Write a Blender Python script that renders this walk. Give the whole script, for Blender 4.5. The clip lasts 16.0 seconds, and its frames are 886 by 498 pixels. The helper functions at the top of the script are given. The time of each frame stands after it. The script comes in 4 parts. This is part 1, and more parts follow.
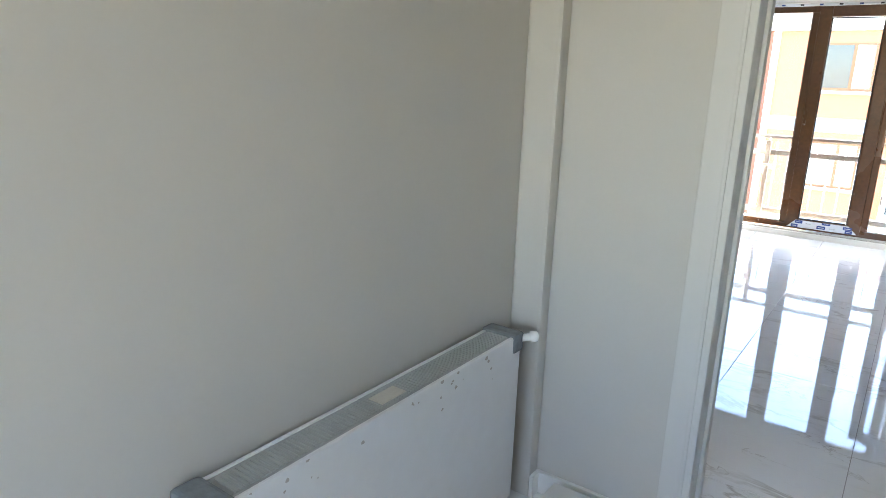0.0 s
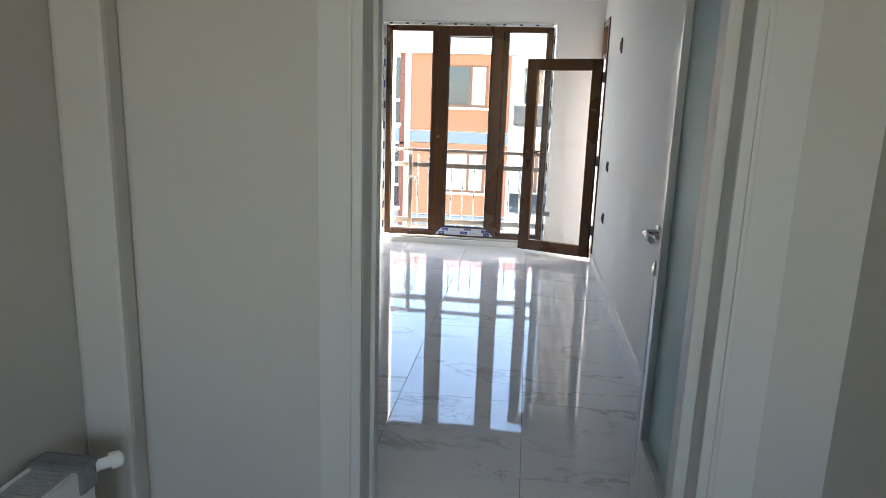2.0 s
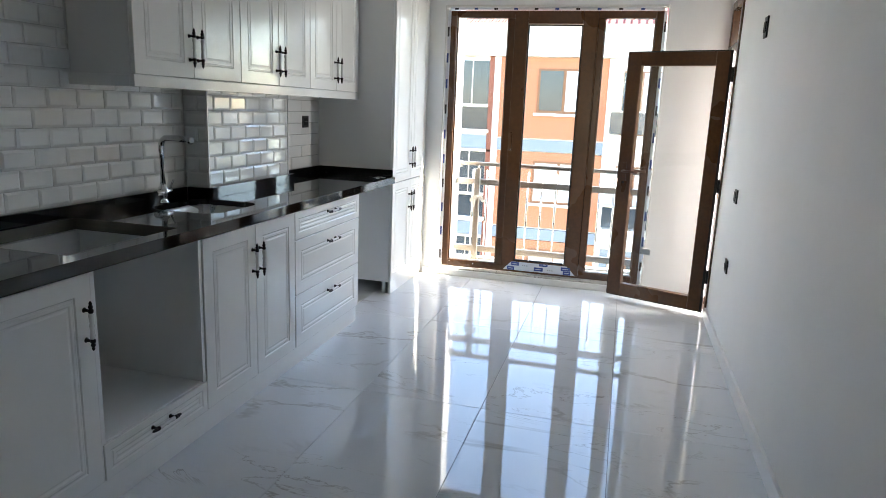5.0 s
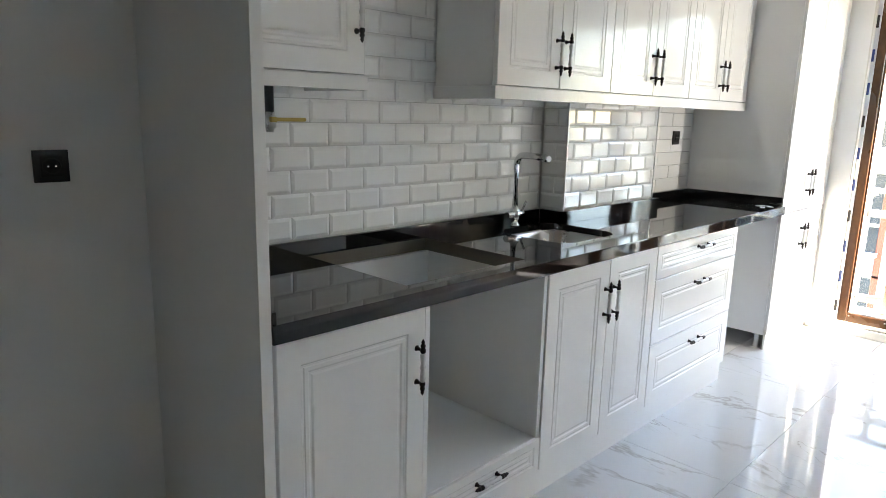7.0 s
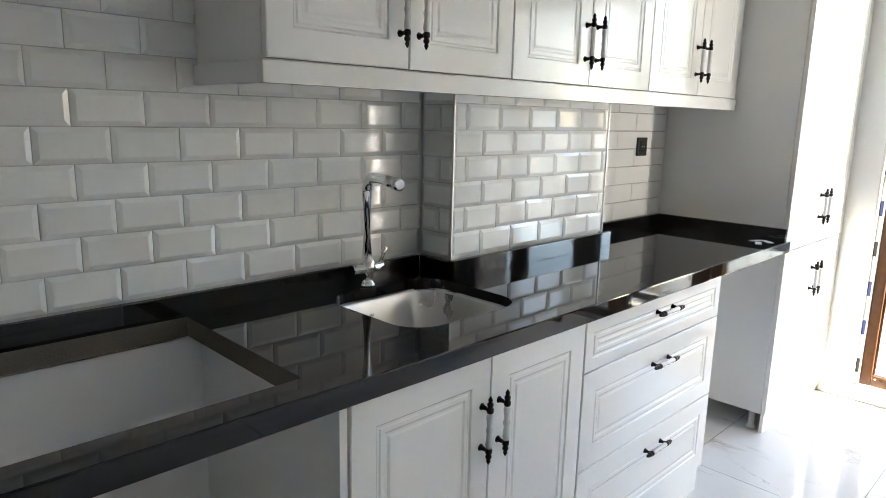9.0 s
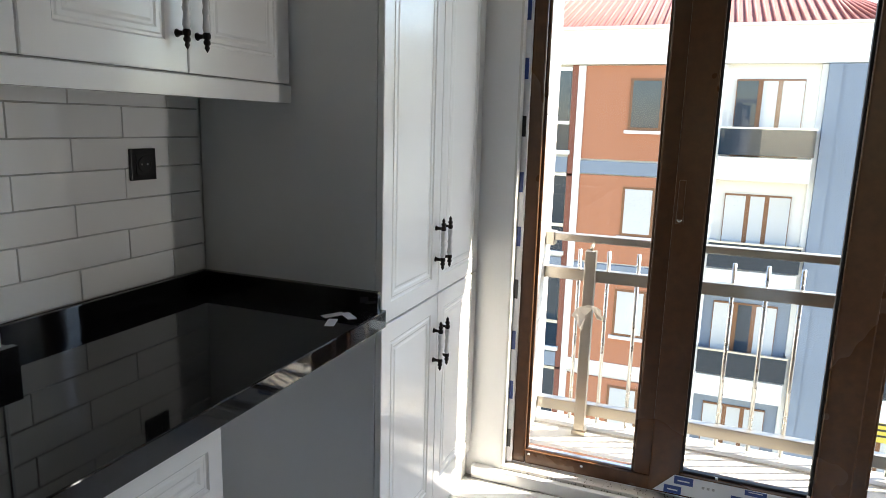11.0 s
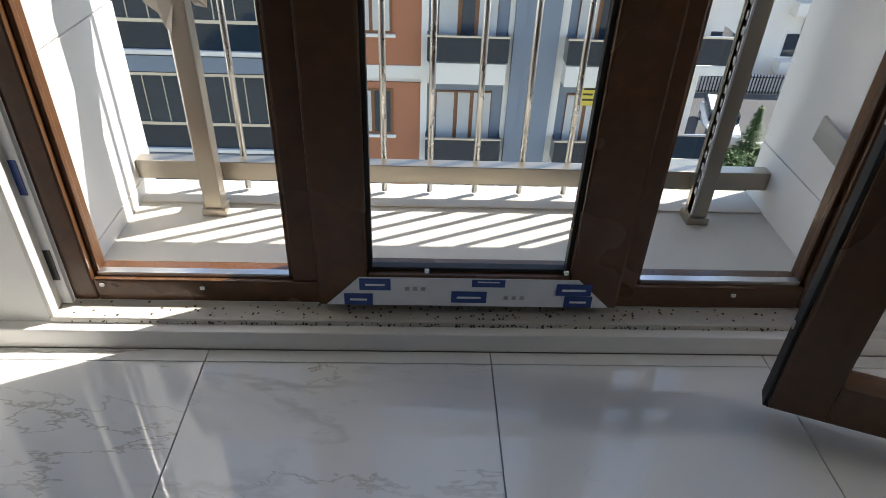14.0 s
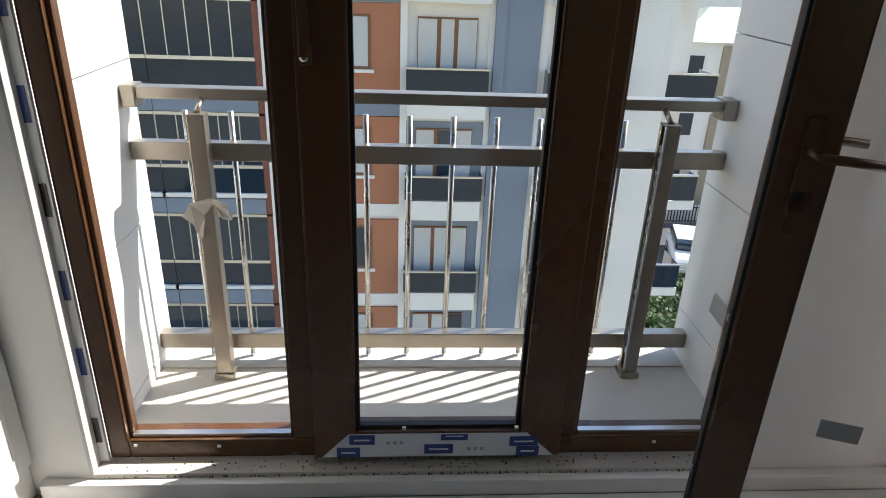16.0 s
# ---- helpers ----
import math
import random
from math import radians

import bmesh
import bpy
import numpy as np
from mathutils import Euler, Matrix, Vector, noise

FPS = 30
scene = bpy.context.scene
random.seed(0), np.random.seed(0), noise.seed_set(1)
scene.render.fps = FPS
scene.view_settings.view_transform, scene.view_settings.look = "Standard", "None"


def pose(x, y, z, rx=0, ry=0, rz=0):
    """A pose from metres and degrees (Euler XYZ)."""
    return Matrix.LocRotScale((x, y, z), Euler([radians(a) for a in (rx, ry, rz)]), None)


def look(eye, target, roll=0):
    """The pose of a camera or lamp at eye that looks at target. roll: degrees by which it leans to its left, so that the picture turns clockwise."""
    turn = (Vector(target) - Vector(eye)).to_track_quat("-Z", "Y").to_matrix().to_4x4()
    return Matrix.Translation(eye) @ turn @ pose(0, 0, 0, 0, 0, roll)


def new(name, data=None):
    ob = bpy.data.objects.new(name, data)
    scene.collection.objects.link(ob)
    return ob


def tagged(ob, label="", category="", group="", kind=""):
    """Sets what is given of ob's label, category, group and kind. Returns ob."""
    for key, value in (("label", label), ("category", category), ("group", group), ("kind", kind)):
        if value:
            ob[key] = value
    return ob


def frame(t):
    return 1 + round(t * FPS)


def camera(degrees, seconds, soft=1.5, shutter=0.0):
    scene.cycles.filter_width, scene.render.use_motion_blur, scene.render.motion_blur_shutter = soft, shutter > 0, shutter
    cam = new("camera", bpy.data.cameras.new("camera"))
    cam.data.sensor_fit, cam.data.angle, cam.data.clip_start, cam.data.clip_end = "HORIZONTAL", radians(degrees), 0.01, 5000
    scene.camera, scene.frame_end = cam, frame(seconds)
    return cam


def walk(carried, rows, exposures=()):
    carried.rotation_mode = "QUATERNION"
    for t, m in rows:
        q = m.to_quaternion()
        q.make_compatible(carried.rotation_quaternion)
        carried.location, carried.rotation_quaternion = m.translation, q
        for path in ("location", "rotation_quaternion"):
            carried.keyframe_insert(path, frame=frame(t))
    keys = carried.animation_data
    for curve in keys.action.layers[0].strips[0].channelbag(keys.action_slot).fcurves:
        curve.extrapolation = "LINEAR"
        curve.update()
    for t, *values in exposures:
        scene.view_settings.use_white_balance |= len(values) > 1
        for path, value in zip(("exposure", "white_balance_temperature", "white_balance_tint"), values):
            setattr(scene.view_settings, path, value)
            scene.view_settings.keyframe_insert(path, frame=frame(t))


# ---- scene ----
cam = camera(67.9, 16.0, 0.7)

PATH = [
    (0, (2.282, 0.188, 1.437), (1.158, 1.762, 0.928), 1.9),
    (0.5, (2.297, 0.306, 1.43), (1.496, 2.081, 0.973), 1.8),
    (1, (2.32, 0.384, 1.42), (1.783, 2.26, 0.98), 1.9),
    (1.5, (2.312, 0.51, 1.412), (1.915, 2.421, 0.978), 1.9),
    (2, (2.222, 0.76, 1.406), (1.986, 2.7, 0.98), 1.9),
    (2.5, (2.233, 1.023, 1.41), (2.071, 2.97, 0.98), 1.9),
    (3, (2.269, 1.339, 1.412), (2.148, 3.29, 0.992), 1.9),
    (3.2, (2.27, 1.45, 1.412), (2.158, 3.402, 0.993), 1.9),
    (5.5, (2.159, 2.205, 1.396), (1.445, 4.027, 0.985), 1.9),
    (6, (2.049, 2.309, 1.381), (1.1, 4.024, 0.984), 1.2),
    (6.5, (1.972, 2.381, 1.368), (0.779, 3.937, 0.975), 1.1),
    (7, (1.902, 2.519, 1.385), (0.521, 3.908, 0.981), 1.4),
    (7.5, (1.846, 2.763, 1.388), (0.402, 4.092, 1.003), 0.9),
    (8, (1.728, 3.038, 1.363), (0.285, 4.365, 0.969), 1.2),
    (8.2, (1.683, 3.156, 1.363), (0.24, 4.484, 0.967), 1.2),
    (10.5, (1.401, 4.728, 1.417), (0.408, 6.425, 1.049), 1.5),
    (11, (1.384, 5.096, 1.396), (0.667, 6.925, 1.024), 1.6),
    (11.5, (1.429, 5.411, 1.358), (1.041, 7.337, 0.985), 1.8),
    (12, (1.475, 5.764, 1.335), (1.322, 7.722, 0.956), 1.9),
    (12.5, (1.467, 6.116, 1.266), (1.395, 8.069, 0.84), 2.0),
    (13, (1.479, 6.354, 1.121), (1.47, 8.226, 0.418), 2.0),
    (13.5, (1.508, 6.372, 0.996), (1.547, 8.101, -0.01), 2.2),
    (14, (1.506, 6.385, 1.006), (1.582, 8.016, -0.149), 2.5),
    (14.5, (1.509, 6.387, 1.082), (1.595, 8.008, -0.086), 2.5),
    (15, (1.51, 6.353, 1.171), (1.598, 7.981, 0.012), 2.3),
    (15.5, (1.527, 6.295, 1.258), (1.627, 8.015, 0.243), 2.1),
    (16, (1.506, 6.116, 1.293), (1.641, 7.937, 0.476), 2.3),
]
EXPOSURES = [(0.0, 4.2, 6700, 10), (1.0, 3.5, 6750, 10), (2.0, 3.2, 6800, 10), (3.0, 3.15, 6350, 8), (5.5, 3.4, 7000, 9), (7.0, 4.3, 7450, 10), (8.0, 4.3, 7550, 10), (10.5, 2.95, 7150, 10), (11.0, 2.35, 7000, 10), (12.0, 1.35, 6850, 10), (12.5, 1.1, 6750, 10), (13.5, 1.15, 6750, 10), (16.0, 1.05, 6700, 10)]
walk(cam, [(t, look(eye, target, roll)) for t, eye, target, roll in PATH], EXPOSURES)

# ---- light ----
SUN = Vector((0.91, 0.41, 1.16)).normalized()
world = bpy.data.worlds.new("world")
scene.world = world
world.use_nodes = True
wn = world.node_tree
sky = wn.nodes.new("ShaderNodeTexSky")
sky.sky_type = "NISHITA"
sky.sun_disc = False
sky.dust_density = 0.4
sky.sun_elevation = math.asin(SUN.z)
sky.sun_rotation = math.atan2(SUN.x, SUN.y)
wn.nodes["Background"].inputs[1].default_value = 0.15
wn.links.new(sky.outputs[0], wn.nodes["Background"].inputs[0])
sun_data = bpy.data.lights.new("sun", "SUN")
sun_data.energy = 5.0
sun_data.angle = radians(0.5)
sun_data.color = (1.0, 0.95, 0.87)
sun = new("sun", sun_data)
sun.matrix_world = look(SUN * 40, (0, 0, 0))
# daylight that enters the hall through the window behind the walker
hall_day = bpy.data.lights.new("hall_window_daylight", "AREA")
hall_day.shape = "RECTANGLE"
hall_day.size, hall_day.size_y = 1.1, 1.2
hall_day.energy = 0.5
hall_day.color = (1.0, 0.95, 0.88)
new("hall_window_daylight", hall_day).matrix_world = look((2.3, -1.44, 1.55), (1.35, 0.9, 1.2))

# added fill lamp, unseen in the side opening by the window, brightens the units
side_fill = bpy.data.lights.new("side_fill_lamp", "AREA")
side_fill.shape = "RECTANGLE"
side_fill.size, side_fill.size_y = 0.14, 1.9
side_fill.energy = 3.4
side_fill.color = (0.97, 0.98, 1.0)
new("side_fill_lamp", side_fill).matrix_world = look((2.985, 7.16, 1.05), (0.5, 3.4, 1.0))


# ---- materials ----
def material(name, color, rough=0.5, metal=0.0, grain=0.0, scale=40.0, blotch=0.0, bump=0.0, color2=None, coat=0.0):
    """Principled paint with fine grain and broad blotches of colour and a little relief."""
    m = bpy.data.materials.new(name)
    m.use_nodes = True
    nt = m.node_tree
    b = nt.nodes["Principled BSDF"]
    b.inputs["Base Color"].default_value = (*color, 1)
    b.inputs["Roughness"].default_value = rough
    b.inputs["Metallic"].default_value = metal
    b.inputs["Coat Weight"].default_value = coat
    b.inputs["Coat Roughness"].default_value = 0.05
    tc = nt.nodes.new("ShaderNodeTexCoord")
    if grain or blotch or bump:
        n1 = nt.nodes.new("ShaderNodeTexNoise")
        n1.inputs["Scale"].default_value = scale
        n1.inputs["Detail"].default_value = 5
        n2 = nt.nodes.new("ShaderNodeTexNoise")
        n2.inputs["Scale"].default_value = scale / 25
        n2.inputs["Detail"].default_value = 4
        nt.links.new(tc.outputs["Object"], n1.inputs["Vector"])
        nt.links.new(tc.outputs["Object"], n2.inputs["Vector"])
        c2 = color2 or tuple(c * 0.55 for c in color)
        amount = nt.nodes.new("ShaderNodeMath")
        amount.operation = "MULTIPLY_ADD"
        amount.inputs[1].default_value = grain
        amount.inputs[2].default_value = 0
        nt.links.new(n1.outputs["Fac"], amount.inputs[0])
        both = nt.nodes.new("ShaderNodeMath")
        both.operation = "MULTIPLY_ADD"
        both.inputs[1].default_value = blotch
        nt.links.new(n2.outputs["Fac"], both.inputs[0])
        nt.links.new(amount.outputs[0], both.inputs[2])
        mix = nt.nodes.new("ShaderNodeMix")
        mix.data_type = "RGBA"
        mix.inputs["A"].default_value = (*color, 1)
        mix.inputs["B"].default_value = (*c2, 1)
        nt.links.new(both.outputs[0], mix.inputs["Factor"])
        nt.links.new(mix.outputs["Result"], b.inputs["Base Color"])
        rr = nt.nodes.new("ShaderNodeMapRange")
        rr.inputs["To Min"].default_value = rough * 0.8
        rr.inputs["To Max"].default_value = min(1.0, rough * 1.2)
        nt.links.new(n2.outputs["Fac"], rr.inputs["Value"])
        nt.links.new(rr.outputs[0], b.inputs["Roughness"])
        if bump:
            bp = nt.nodes.new("ShaderNodeBump")
            bp.inputs["Strength"].default_value = bump
            bp.inputs["Distance"].default_value = 0.004
            nt.links.new(n1.outputs["Fac"], bp.inputs["Height"])
            nt.links.new(bp.outputs[0], b.inputs["Normal"])
    return m


def glass_material(name, tint=(1, 1, 1), gloss=1.0):
    """A clear pane: light goes straight through, gloss follows the Fresnel law."""
    m = bpy.data.materials.new(name)
    m.use_nodes = True
    nt = m.node_tree
    nt.nodes.remove(nt.nodes["Principled BSDF"])
    tr = nt.nodes.new("ShaderNodeBsdfTransparent")
    tr.inputs[0].default_value = (*tint, 1)
    gl = nt.nodes.new("ShaderNodeBsdfGlossy")
    gl.inputs["Roughness"].default_value = 0.0
    fr = nt.nodes.new("ShaderNodeLayerWeight")
    fr.inputs[0].default_value = 0.5
    pw = nt.nodes.new("ShaderNodeMath")
    pw.operation = "POWER"
    pw.inputs[1].default_value = 5.0
    k = nt.nodes.new("ShaderNodeMath")
    k.operation = "MULTIPLY_ADD"
    k.inputs[1].default_value = 0.9 * gloss
    k.inputs[2].default_value = 0.03 * gloss
    nt.links.new(fr.outputs["Facing"], pw.inputs[0])
    nt.links.new(pw.outputs[0], k.inputs[0])
    mx = nt.nodes.new("ShaderNodeMixShader")
    nt.links.new(k.outputs[0], mx.inputs[0])
    nt.links.new(tr.outputs[0], mx.inputs[1])
    nt.links.new(gl.outputs[0], mx.inputs[2])
    nt.links.new(mx.outputs[0], nt.nodes["Material Output"].inputs[0])
    return m


def marble_material(name):
    """Polished white porcelain with thin grey and tan veins, shifted from tile to tile."""
    m = material(name, (0.70, 0.70, 0.69), 0.035)
    nt = m.node_tree
    b = nt.nodes["Principled BSDF"]
    tc = nt.nodes.new("ShaderNodeTexCoord")
    oi = nt.nodes.new("ShaderNodeObjectInfo")
    ml = nt.nodes.new("ShaderNodeVectorMath")
    ml.operation = "MULTIPLY_ADD"
    ml.inputs[1].default_value = (37, 23, 11)
    nt.links.new(oi.outputs["Random"], ml.inputs[0])
    nt.links.new(tc.outputs["Object"], ml.inputs[2])
    vein_sum = None
    for sc, width, strength, off in ((1.3, 0.022, 0.6, 0.0), (2.6, 0.008, 0.7, 9.0)):
        mp = nt.nodes.new("ShaderNodeMapping")
        mp.inputs["Location"].default_value = (off, off, 0)
        mp.inputs["Rotation"].default_value = (0, 0, radians(28))
        mp.inputs["Scale"].default_value = (0.55, 1.5, 1)
        n = nt.nodes.new("ShaderNodeTexNoise")
        n.inputs["Scale"].default_value = sc
        n.inputs["Detail"].default_value = 6
        n.inputs["Roughness"].default_value = 0.6
        n.inputs["Distortion"].default_value = 0.7
        d = nt.nodes.new("ShaderNodeMath")
        d.operation = "SUBTRACT"
        d.inputs[1].default_value = 0.5
        a = nt.nodes.new("ShaderNodeMath")
        a.operation = "ABSOLUTE"
        r = nt.nodes.new("ShaderNodeMapRange")
        r.inputs["From Min"].default_value = 0
        r.inputs["From Max"].default_value = width
        r.inputs["To Min"].default_value = strength
        r.inputs["To Max"].default_value = 0
        g = nt.nodes.new("ShaderNodeTexNoise")
        g.inputs["Scale"].default_value = 2.3
        gr = nt.nodes.new("ShaderNodeMapRange")
        gr.inputs["From Min"].default_value = 0.47
        gr.inputs["From Max"].default_value = 0.62
        pr = nt.nodes.new("ShaderNodeMath")
        pr.operation = "MULTIPLY"
        nt.links.new(ml.outputs[0], mp.inputs[0])
        nt.links.new(mp.outputs[0], n.inputs["Vector"])
        nt.links.new(mp.outputs[0], g.inputs["Vector"])
        nt.links.new(n.outputs["Fac"], d.inputs[0])
        nt.links.new(d.outputs[0], a.inputs[0])
        nt.links.new(a.outputs[0], r.inputs["Value"])
        nt.links.new(g.outputs["Fac"], gr.inputs["Value"])
        nt.links.new(r.outputs[0], pr.inputs[0])
        nt.links.new(gr.outputs[0], pr.inputs[1])
        if vein_sum is None:
            vein_sum = pr
        else:
            s2 = nt.nodes.new("ShaderNodeMath")
            s2.operation = "MAXIMUM"
            nt.links.new(vein_sum.outputs[0], s2.inputs[0])
            nt.links.new(pr.outputs[0], s2.inputs[1])
            vein_sum = s2
    cl = nt.nodes.new("ShaderNodeTexNoise")
    cl.inputs["Scale"].default_value = 1.7
    cl.inputs["Detail"].default_value = 4
    nt.links.new(ml.outputs[0], cl.inputs["Vector"])
    base = nt.nodes.new("ShaderNodeMix")
    base.data_type = "RGBA"
    base.inputs["A"].default_value = (0.80, 0.80, 0.79, 1)
    base.inputs["B"].default_value = (0.68, 0.685, 0.69, 1)
    nt.links.new(cl.outputs["Fac"], base.inputs["Factor"])
    mx = nt.nodes.new("ShaderNodeMix")
    mx.data_type = "RGBA"
    mx.inputs["B"].default_value = (0.33, 0.30, 0.26, 1)
    nt.links.new(vein_sum.outputs[0], mx.inputs["Factor"])
    nt.links.new(base.outputs["Result"], mx.inputs["A"])
    nt.links.new(mx.outputs["Result"], b.inputs["Base Color"])
    return m


M_WALL = material("satin wall paint", (0.56, 0.535, 0.495), 0.6, grain=0.06, scale=90, blotch=0.12, bump=0.05)
M_KWALL = material("white kitchen wall paint", (0.84, 0.84, 0.83), 0.55, grain=0.05, scale=90, blotch=0.1, bump=0.05)
M_CEIL = material("ceiling paint", (0.87, 0.87, 0.86), 0.8, grain=0.04, scale=60, blotch=0.06, bump=0.04)
M_TRIM = material("white lacquered trim", (0.80, 0.79, 0.77), 0.3, grain=0.03, scale=50, blotch=0.08)
M_CASING = material("cream door lining lacquer", (0.62, 0.605, 0.575), 0.35, grain=0.03, scale=50, blotch=0.08)
M_MARBLE = marble_material("polished marble porcelain")
M_JOINT = material("grey joint mortar", (0.33, 0.32, 0.31), 0.9, grain=0.2, scale=200)
M_LACQ = material("white lacquered cabinet front", (0.86, 0.855, 0.83), 0.16, grain=0.02, scale=30, blotch=0.05)
M_CARC = material("pale melamine board", (0.80, 0.80, 0.79), 0.35, grain=0.04, scale=60, blotch=0.06)
M_GRANITE = material("polished black granite", (0.004, 0.004, 0.0045), 0.04, grain=0.45, scale=350, blotch=0.1, color2=(0.014, 0.014, 0.015))
M_CUT = material("sawn chipboard edge", (0.13, 0.11, 0.085), 0.9, grain=0.8, scale=180, bump=0.4)
M_TILE = material("glazed white wall tile", (0.86, 0.86, 0.84), 0.07, grain=0.02, scale=30, blotch=0.06)
M_GROUT = material("pale tile grout", (0.68, 0.67, 0.65), 0.9, grain=0.15, scale=250)
M_BRONZE = material("dark bronze", (0.022, 0.017, 0.014), 0.35, metal=0.6, grain=0.3, scale=200)
M_PORC = material("white porcelain", (0.82, 0.81, 0.78), 0.12, grain=0.1, scale=120, blotch=0.15)
M_GRIP = material("veined white porcelain grip", (0.80, 0.79, 0.77), 0.12, grain=0.2, scale=90, blotch=0.2, color2=(0.3, 0.3, 0.31))
M_CHROME = material("chrome", (0.66, 0.67, 0.68), 0.07, metal=1.0)
M_STEEL = material("brushed steel", (0.62, 0.62, 0.61), 0.28, metal=1.0, grain=0.2, scale=300, blotch=0.15)
M_RAIL = material("satin stainless rail", (0.40, 0.36, 0.30), 0.33, metal=0.85, grain=0.15, scale=150, blotch=0.3)
M_BLACK = material("black plastic", (0.014, 0.014, 0.015), 0.3, grain=0.1, scale=80)
M_RUBBER = material("black rubber seal", (0.01, 0.01, 0.01), 0.6)
M_WOOD = material("brown wood-grain window foil", (0.15, 0.064, 0.023), 0.28, grain=0.7, scale=35, blotch=0.45, color2=(0.045, 0.019, 0.008))
M_GLASS = glass_material("clear window glass")
M_FILMW = material("white protective film", (0.75, 0.77, 0.80), 0.3, grain=0.1, scale=60, blotch=0.1)
M_FILMB = material("blue film print", (0.02, 0.055, 0.24), 0.35, grain=0.1, scale=60)
M_PVCW = material("white window reveal plaster", (0.74, 0.73, 0.70), 0.55, grain=0.2, scale=60, blotch=0.3, color2=(0.45, 0.42, 0.38))
M_SILL = material("paint-spattered pale marble sill", (0.66, 0.64, 0.60), 0.4, grain=0.35, scale=130, blotch=0.35, color2=(0.30, 0.27, 0.23), bump=0.3)
M_SPOT = material("dried mortar spots", (0.10, 0.09, 0.07), 0.9, grain=0.4, scale=300)
M_BALC = material("dusty limestone balcony slab", (0.68, 0.64, 0.56), 0.75, grain=0.3, scale=120, blotch=0.35, bump=0.2)
M_CLAD = material("white cladding panel", (0.80, 0.80, 0.79), 0.5, grain=0.06, scale=60, blotch=0.12)
M_RADW = material("scuffed white radiator enamel", (0.76, 0.77, 0.78), 0.3, grain=0.2, scale=25, blotch=0.2, color2=(0.5, 0.48, 0.45))
M_RADG = material("grey radiator grille", (0.40, 0.41, 0.41), 0.45, grain=0.2, scale=60, blotch=0.2)
M_WRAP = material("grey-blue wrapping plastic", (0.09, 0.11, 0.13), 0.25, grain=0.5, scale=60, blotch=0.4, color2=(0.3, 0.32, 0.33), bump=0.6)
M_PAPER = material("torn pale paper", (0.62, 0.58, 0.52), 0.8, grain=0.3, scale=80, blotch=0.3)
M_SCUFF = material("pale brown scuffs", (0.56, 0.52, 0.47), 0.7, grain=0.6, scale=150, blotch=0.4)
M_FROST = material("aqua frosted glass", (0.70, 0.95, 0.95), 0.45, grain=0.03, scale=20, blotch=0.1)
M_FROST.node_tree.nodes["Principled BSDF"].inputs["Transmission Weight"].default_value = 0.7
M_ALU = material("brushed aluminium", (0.60, 0.60, 0.60), 0.3, metal=1.0, grain=0.15, scale=200)
M_BRASS = material("worn brass valve lever", (0.55, 0.40, 0.10), 0.4, metal=0.5, grain=0.3, scale=150)
# outdoors
M_FWHITE = material("white exterior render", (0.78, 0.76, 0.72), 0.85, grain=0.1, scale=12, blotch=0.2, bump=0.1)
M_FORANGE = material("terracotta orange render", (0.42, 0.175, 0.095), 0.85, grain=0.15, scale=12, blotch=0.25, bump=0.1)
M_FBLUE = material("slate blue render", (0.21, 0.25, 0.31), 0.85, grain=0.12, scale=12, blotch=0.25, bump=0.1)
M_FBROWN = material("red-brown render", (0.24, 0.09, 0.06), 0.85, grain=0.12, scale=12, blotch=0.2)
M_FGLASS = material("dark reflecting window glass", (0.010, 0.020, 0.032), 0.03, grain=0.3, scale=3, blotch=0.4, color2=(0.04, 0.06, 0.085))
M_BGLASS = material("smoked balcony glass", (0.010, 0.024, 0.042), 0.06, grain=0.2, scale=4, blotch=0.3)
M_FWOOD = material("brown window frame", (0.20, 0.085, 0.035), 0.5, grain=0.3, scale=30)
M_CURTAIN = material("pale net curtain", (0.62, 0.62, 0.60), 0.9, grain=0.2, scale=15, blotch=0.4, color2=(0.25, 0.26, 0.28))
M_ROOF = material("red roof tile", (0.30, 0.10, 0.08), 0.8, grain=0.3, scale=20, blotch=0.3)
M_GREENROOF = material("green sheet roof", (0.30, 0.36, 0.28), 0.6, grain=0.1, scale=10, blotch=0.2)
M_GROUND = material("dry pale earth", (0.30, 0.27, 0.22), 0.95, grain=0.3, scale=3, blotch=0.5, color2=(0.16, 0.17, 0.09))
M_ASPHALT = material("grey asphalt", (0.075, 0.075, 0.08), 0.9, grain=0.3, scale=8, blotch=0.3)
M_LEAF = material("green shrub leaves", (0.055, 0.11, 0.025), 0.6, grain=0.6, scale=5, blotch=0.5, color2=(0.02, 0.05, 0.012))
M_BARK = material("brown bark", (0.09, 0.06, 0.04), 0.9, grain=0.4, scale=30)
M_CARP = material("white car paint", (0.72, 0.74, 0.76), 0.2, coat=0.6)
M_STONE = material("brown stone cladding", (0.24, 0.18, 0.12), 0.9, grain=0.5, scale=6, blotch=0.4, color2=(0.42, 0.36, 0.28))
M_SIGN = material("yellow notice board", (0.62, 0.50, 0.08), 0.6, grain=0.1, scale=20)
# distance haze is put into this pale bluish colour
M_HAZE = material("haze-tinted distant render", (0.55, 0.58, 0.62), 0.9, grain=0.1, scale=1, blotch=0.2)


# ---- builders ----
def thing(name, loc, label, category, group="", kind=""):
    ob = new(name)
    ob.location = loc
    ob.empty_display_size = 0.1
    return tagged(ob, label, category, group, kind)


